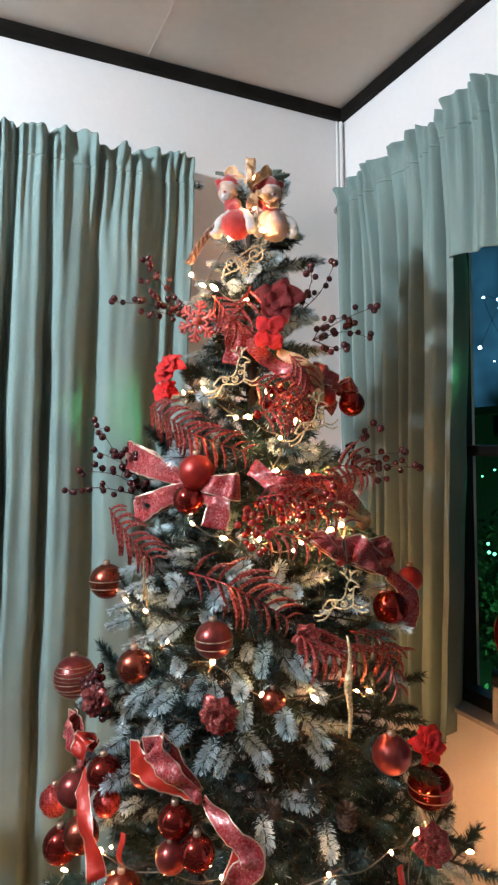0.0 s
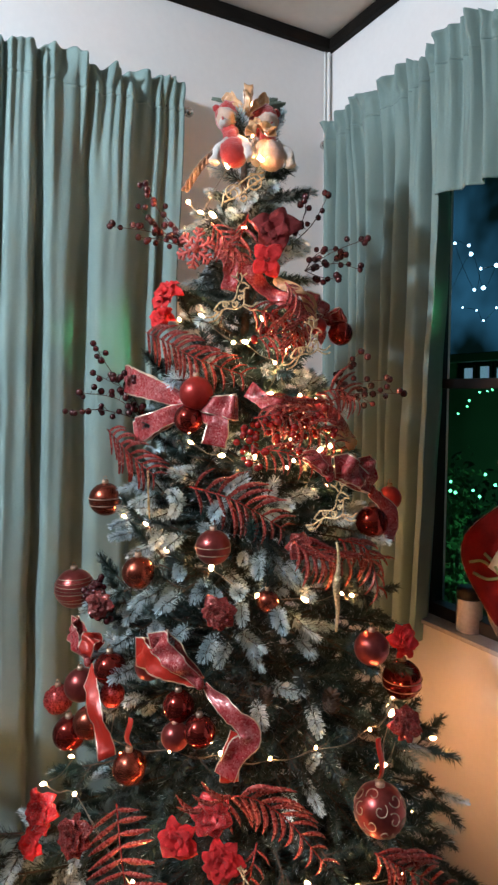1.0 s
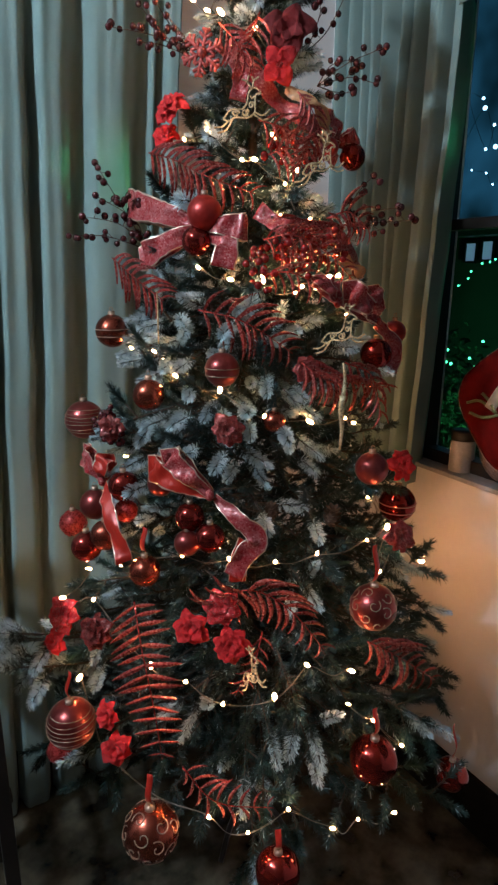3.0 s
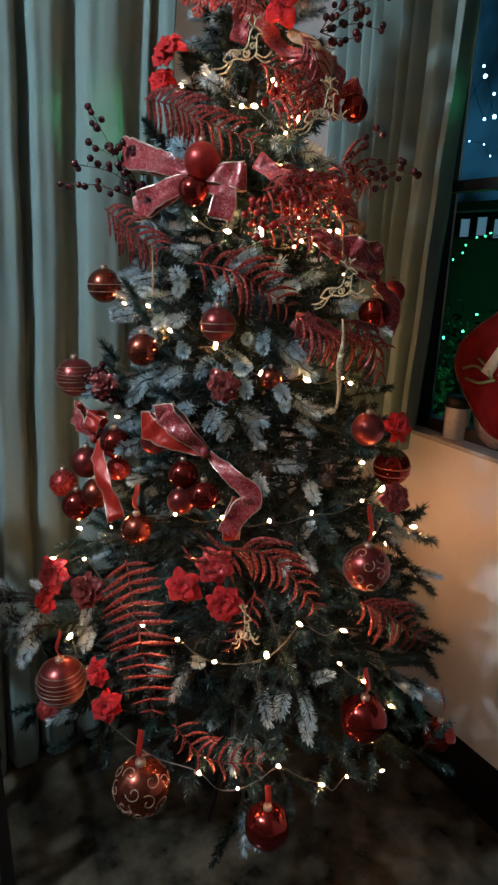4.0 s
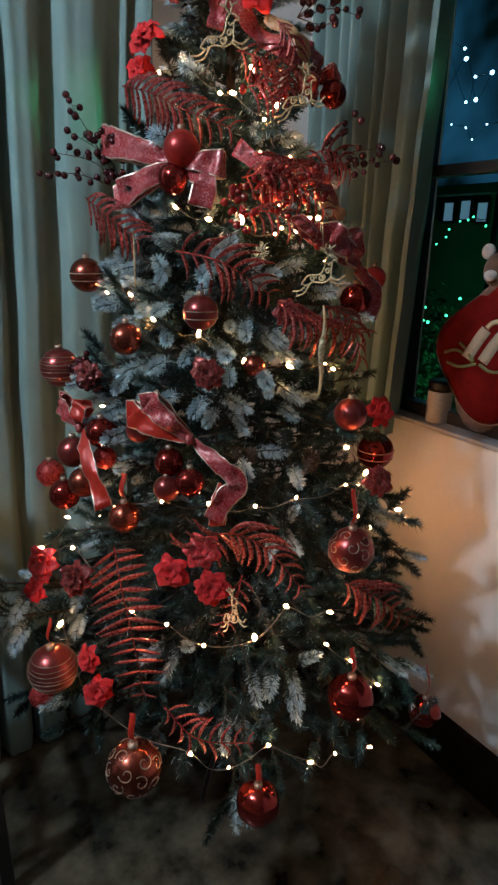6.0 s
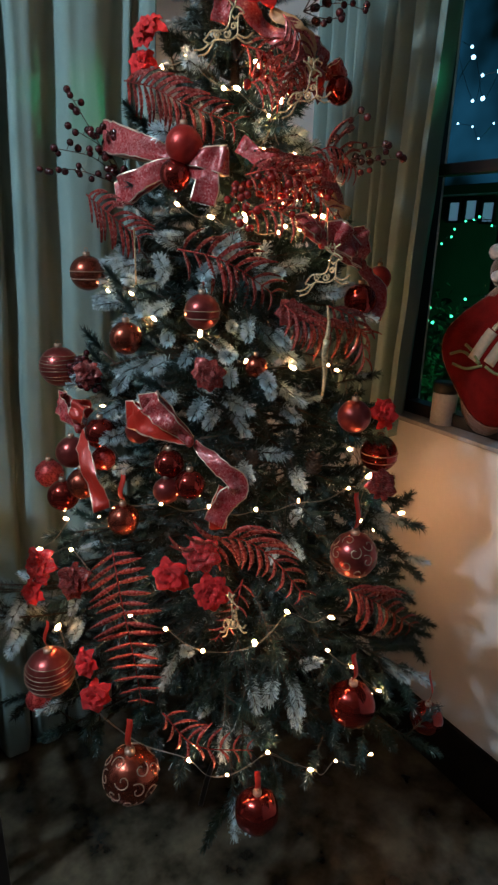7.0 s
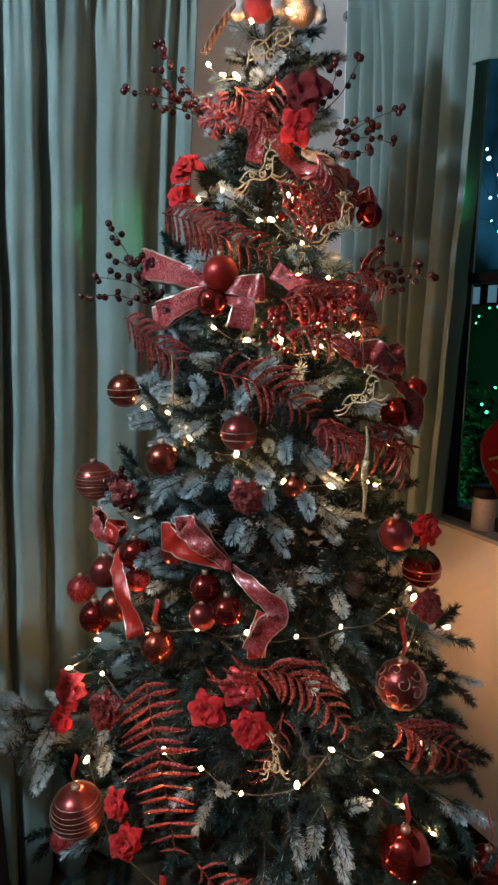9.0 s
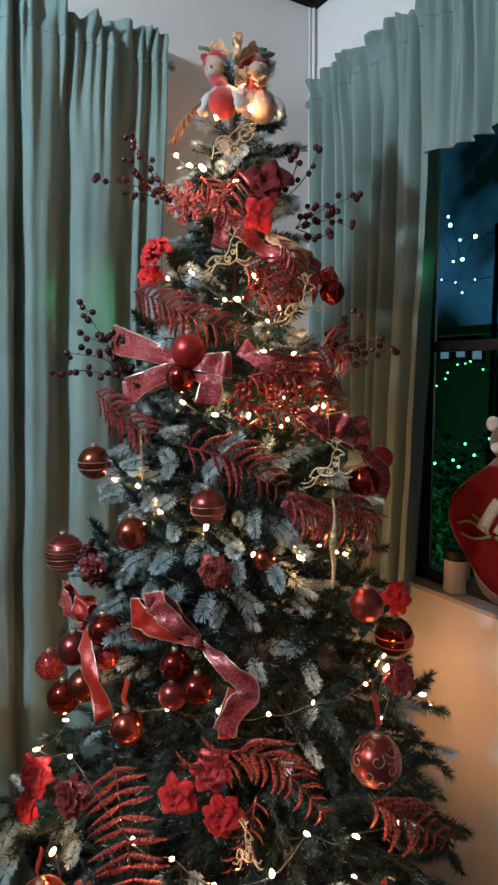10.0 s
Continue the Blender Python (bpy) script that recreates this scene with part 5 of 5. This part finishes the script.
def applique(name, pts, width, material, words):
    bm = bmesh.new()
    line = smooth_path([on_cushion(x, y, 0.004) for x, y in pts], 5)
    w = [(line[min(i + 1, len(line) - 1)] - line[max(i - 1, 0)]).normalized().cross(cn) for i in range(len(line))]
    sheet(bm, [[p + q * width * e for e in (-0.5, 0, 0.5)] for p, q in zip(line, w)], 0.0035, lambda p: cn)
    part(name, bm, material, cush, words)


applique("candle", ((-0.42, -0.20), (-0.30, 0.10), (-0.22, 0.26)), 0.030, CREAM, "cream candle applique")
applique("candle", ((-0.16, -0.22), (-0.04, 0.06), (0.06, 0.24)), 0.030, CREAM, "cream candle applique")
for pts in (((-0.85, -0.16), (-0.6, -0.10), (-0.3, -0.24)), ((-0.75, -0.30), (-0.5, -0.34), (-0.25, -0.26)), ((-0.2, -0.26), (0.0, -0.34), (0.25, -0.3)), ((-0.3, -0.24), (-0.45, -0.08), (-0.6, 0.02))):
    applique("leaf", pts, 0.007, OLIVE, "olive and gold embroidered leaf")
applique("flame", ((-0.22, 0.28), (-0.16, 0.36), (-0.04, 0.40)), 0.012, GOLD, "gold embroidered flame")
bm = bmesh.new()
q = Vector((1.215, 1.03, 1.40))
ball_mesh(bm, q, 0.045, 18, (0.8, 1, 1), 0)
ball_mesh(bm, q + Vector((-0.01, 0.035, 0.045)), 0.020, 14, (0.6, 1, 1), 1)
ball_mesh(bm, q + Vector((-0.01, -0.035, 0.045)), 0.020, 14, (0.6, 1, 1), 1)
ball_mesh(bm, q - Vector((0.0, 0.0, 0.16)), 0.075, 18, (0.55, 1, 1.7), 0)
ball_mesh(bm, q + Vector((-0.035, 0, -0.012)), 0.018, 12, (1, 1, 0.8), 1)
ball_mesh(bm, q - Vector((0.0, 0.0, 0.335)), 0.085, 18, (0.5, 1, 1.15), 0)
tagged(part("plush_toy", bm, [PLUSH_BROWN, PLUSH_WHITE]), "brown and cream plush toy sitting behind a cushion", "plush toy")

# ---- beside the tree ----
# Mostly out of view: height and slats are added to shade curtain and floor.
rack = thing("slatted_rack", (-0.30, 1.42, FZ), "black open slatted rack by the tree, mostly unseen, built up for its shadow", "rack")
for lx, ly in ((-0.095, 1.255), (-0.62, 1.255), (-0.095, 1.56), (-0.62, 1.56)):
    bm = bmesh.new()
    box(bm, (lx - 0.016, ly - 0.016, FZ), (lx + 0.016, ly + 0.016, 1.00), 0.003)
    part("post", bm, BLACK, rack, "", False)
for h in (0.36, 0.68, 0.98):
    for ly in (1.255, 1.56):
        bm = bmesh.new()
        box(bm, (-0.640, ly - 0.014, h), (-0.075, ly + 0.014, h + 0.020), 0.003)
        part("rail", bm, BLACK, rack, "", False)
    for k in range(5):
        x = -0.62 + k * 0.131
        bm = bmesh.new()
        box(bm, (x - 0.014, 1.272, h + 0.002), (x + 0.014, 1.544, h + 0.016), 0.002)
        part("slat", bm, BLACK, rack, "", False)

# ---- shrubs in the yard ----


def shrub(x, y, r, h, seed):
    """A garden shrub: stems and a loose crown of many small leaves."""
    rn = random.Random(seed)
    base = Vector((x, y, -0.8))
    ob = thing("shrub", base, "dark leafy garden shrub outside the window", "shrub", "yard shrubs")
    data = ([], [])
    bm = bmesh.new()
    for k in range(14):
        a = rn.uniform(0, math.tau)
        tip = base + Vector((math.cos(a) * r * rn.uniform(0.3, 1), math.sin(a) * r * rn.uniform(0.3, 1), h * rn.uniform(0.55, 1.0)))
        mid = base.lerp(tip, 0.5) + Vector((0, 0, 0.12 * h))
        line = smooth_path([base, mid, tip], 6)
        tube(bm, line, 0.010, 5, 0.3)
        for q in line[4:]:
            for m in range(10):
                c = q + Vector((rn.gauss(0, 1), rn.gauss(0, 1), rn.gauss(0, 1))) * 0.085
                d = Vector((rn.uniform(-1, 1), rn.uniform(-1, 1), rn.uniform(-0.8, 0.5))).normalized()
                s = d.orthogonal().normalized() * rn.uniform(0.012, 0.022)
                l = rn.uniform(0.05, 0.09)
                i = len(data[0])
                data[0].extend([tuple(c), tuple(c + d * l * 0.5 + s), tuple(c + d * l), tuple(c + d * l * 0.5 - s)])
                data[1].append((i, i + 1, i + 2, i + 3))
    part("stems", bm, BARK, ob)
    me = bpy.data.meshes.new("crown")
    me.from_pydata(data[0], [], data[1])
    me.materials.append(SHRUB)
    piece("crown", me, Matrix(), ob)


SHRUB = mat("dark shrub leaves", (0.05, 0.10, 0.05), 0.5, vary=0.4, scale=12, bump=0.1)
shrub(3.35, 2.15, 0.35, 1.75, 1)
shrub(3.75, 3.00, 0.40, 1.95, 2)
shrub(4.25, 3.85, 0.45, 1.85, 3)
shrub(4.1, 2.5, 0.40, 1.70, 4)

# ---- lights in the yard ----
BLUE_W, GREEN_W = glow("cold white yard bulb", (0.40, 0.75, 1.0), 7), glow("green yard bulb", (0.06, 1.0, 0.42), 6)
bm = bmesh.new()
ball_mesh(bm, (0, 0, 0), 1, 10)
YARD = {"white": mesh_of("bulb", bm.copy(), BLUE_W), "green": mesh_of("bulb", bm.copy(), GREEN_W)}
bm.free()


def yard_string(spots, colour, r, words):
    spots = [Vector(p) for p in spots]
    ob = thing("yard_lights", spots[0], words, "string lights", "string lights in the yard")
    bm = bmesh.new()
    tube(bm, smooth_path(spots, 4), 0.0015, 5)
    part("wire", bm, BLACK, ob)
    bm = bmesh.new()
    foot = spots[-1] + Vector((0, -0.3, 0))
    tube(bm, [Vector((foot.x, foot.y, -0.8)), Vector((foot.x, foot.y, foot.z + 0.05))], 0.02, 8)
    tube(bm, [foot, spots[-1]], 0.003, 5)
    part("pole", bm, BLACK, ob)
    for p in spots:
        piece("bulb", YARD[colour], Matrix.Translation(p) @ Matrix.Scale(r, 4), ob)


yard_string(((3.400, 3.272, 2.330), (3.400, 3.085, 2.578), (3.400, 2.971, 2.327), (3.400, 2.869, 2.462)), "white", 0.0144, "cold white string lights hanging outside")
yard_string(((3.600, 3.324, 2.246), (3.600, 3.192, 2.210), (3.600, 3.128, 2.129), (3.600, 3.019, 2.210)), "white", 0.0072, "small cold white string lights outside")
yard_string(((3.000, 2.860, 0.956), (3.000, 2.817, 0.951), (3.000, 2.623, 0.954), (3.000, 2.508, 1.042)), "green", 0.0101, "green string lights hanging outside")
yard_string(((3.800, 3.648, 1.368), (3.800, 3.429, 1.490), (3.800, 3.312, 1.603), (3.800, 3.238, 1.612)), "green", 0.0079, "green string lights on a far fence")
yard_string(((3.400, 3.106, 2.640), (3.400, 3.233, 2.682), (3.400, 3.049, 2.324), (3.400, 2.996, 2.461)), "white", 0.0101, "cold white string lights hanging outside")
yard_string(((2.600, 2.498, 1.098), (2.600, 2.338, 1.068), (2.600, 2.259, 1.168), (2.600, 2.105, 1.211)), "green", 0.0079, "green string lights along the yard fence")
yard_string(((3.600, 3.343, 1.438), (3.600, 3.238, 1.542), (3.600, 3.034, 1.625), (3.600, 2.921, 1.565)), "green", 0.0079, "green string lights hanging in the yard")
house = thing("neighbour_house", (6.0, 3.0, -0.8), "dark neighbouring house with dim blue windows", "house")
bm = bmesh.new()
box(bm, (6.0, -6, -0.8), (9.0, 9.5, 1.95))
part("wall", bm, mat("dark render", (0.05, 0.07, 0.06), 0.8, vary=0.3, scale=1.5, bump=0.3), house, "", False)
bm = bmesh.new()
box(bm, (5.7, -6.3, 1.95), (9.2, 9.8, 2.05), 0.01)
part("roof", bm, mat("dark roof sheet", (0.03, 0.04, 0.04), 0.5, vary=0.3, scale=2, bump=0.3), house, "", False)
PANE_GLOW = glow("dim blue window light", (0.20, 0.38, 0.55), 0.55)
for spot in ((6.000, 5.292, 1.782), (6.000, 5.050, 1.796), (6.000, 4.813, 1.768), (6.000, 4.370, 1.760)):
    y, zc = spot[1], spot[2]
    w = thing("window", (5.99, y, zc), "", "")
    w.parent = house
    w.location = Vector((5.99, y, zc)) - house.location
    bm = bmesh.new()
    box(bm, (5.975, y - 0.07, zc - 0.10), (5.985, y + 0.07, zc + 0.10))
    part("pane", bm, PANE_GLOW, w, "dim blue lit pane", False)
    bm = bmesh.new()
    for lo, hi in (((5.96, y - 0.10, zc + 0.10), (6.0, y + 0.10, zc + 0.13)), ((5.96, y - 0.10, zc - 0.13), (6.0, y + 0.10, zc - 0.10)), ((5.96, y - 0.10, zc - 0.10), (6.0, y - 0.07, zc + 0.10)), ((5.96, y + 0.07, zc - 0.10), (6.0, y + 0.10, zc + 0.10))):
        box(bm, lo, hi)
    part("frame", bm, BLACK, w, "", False)
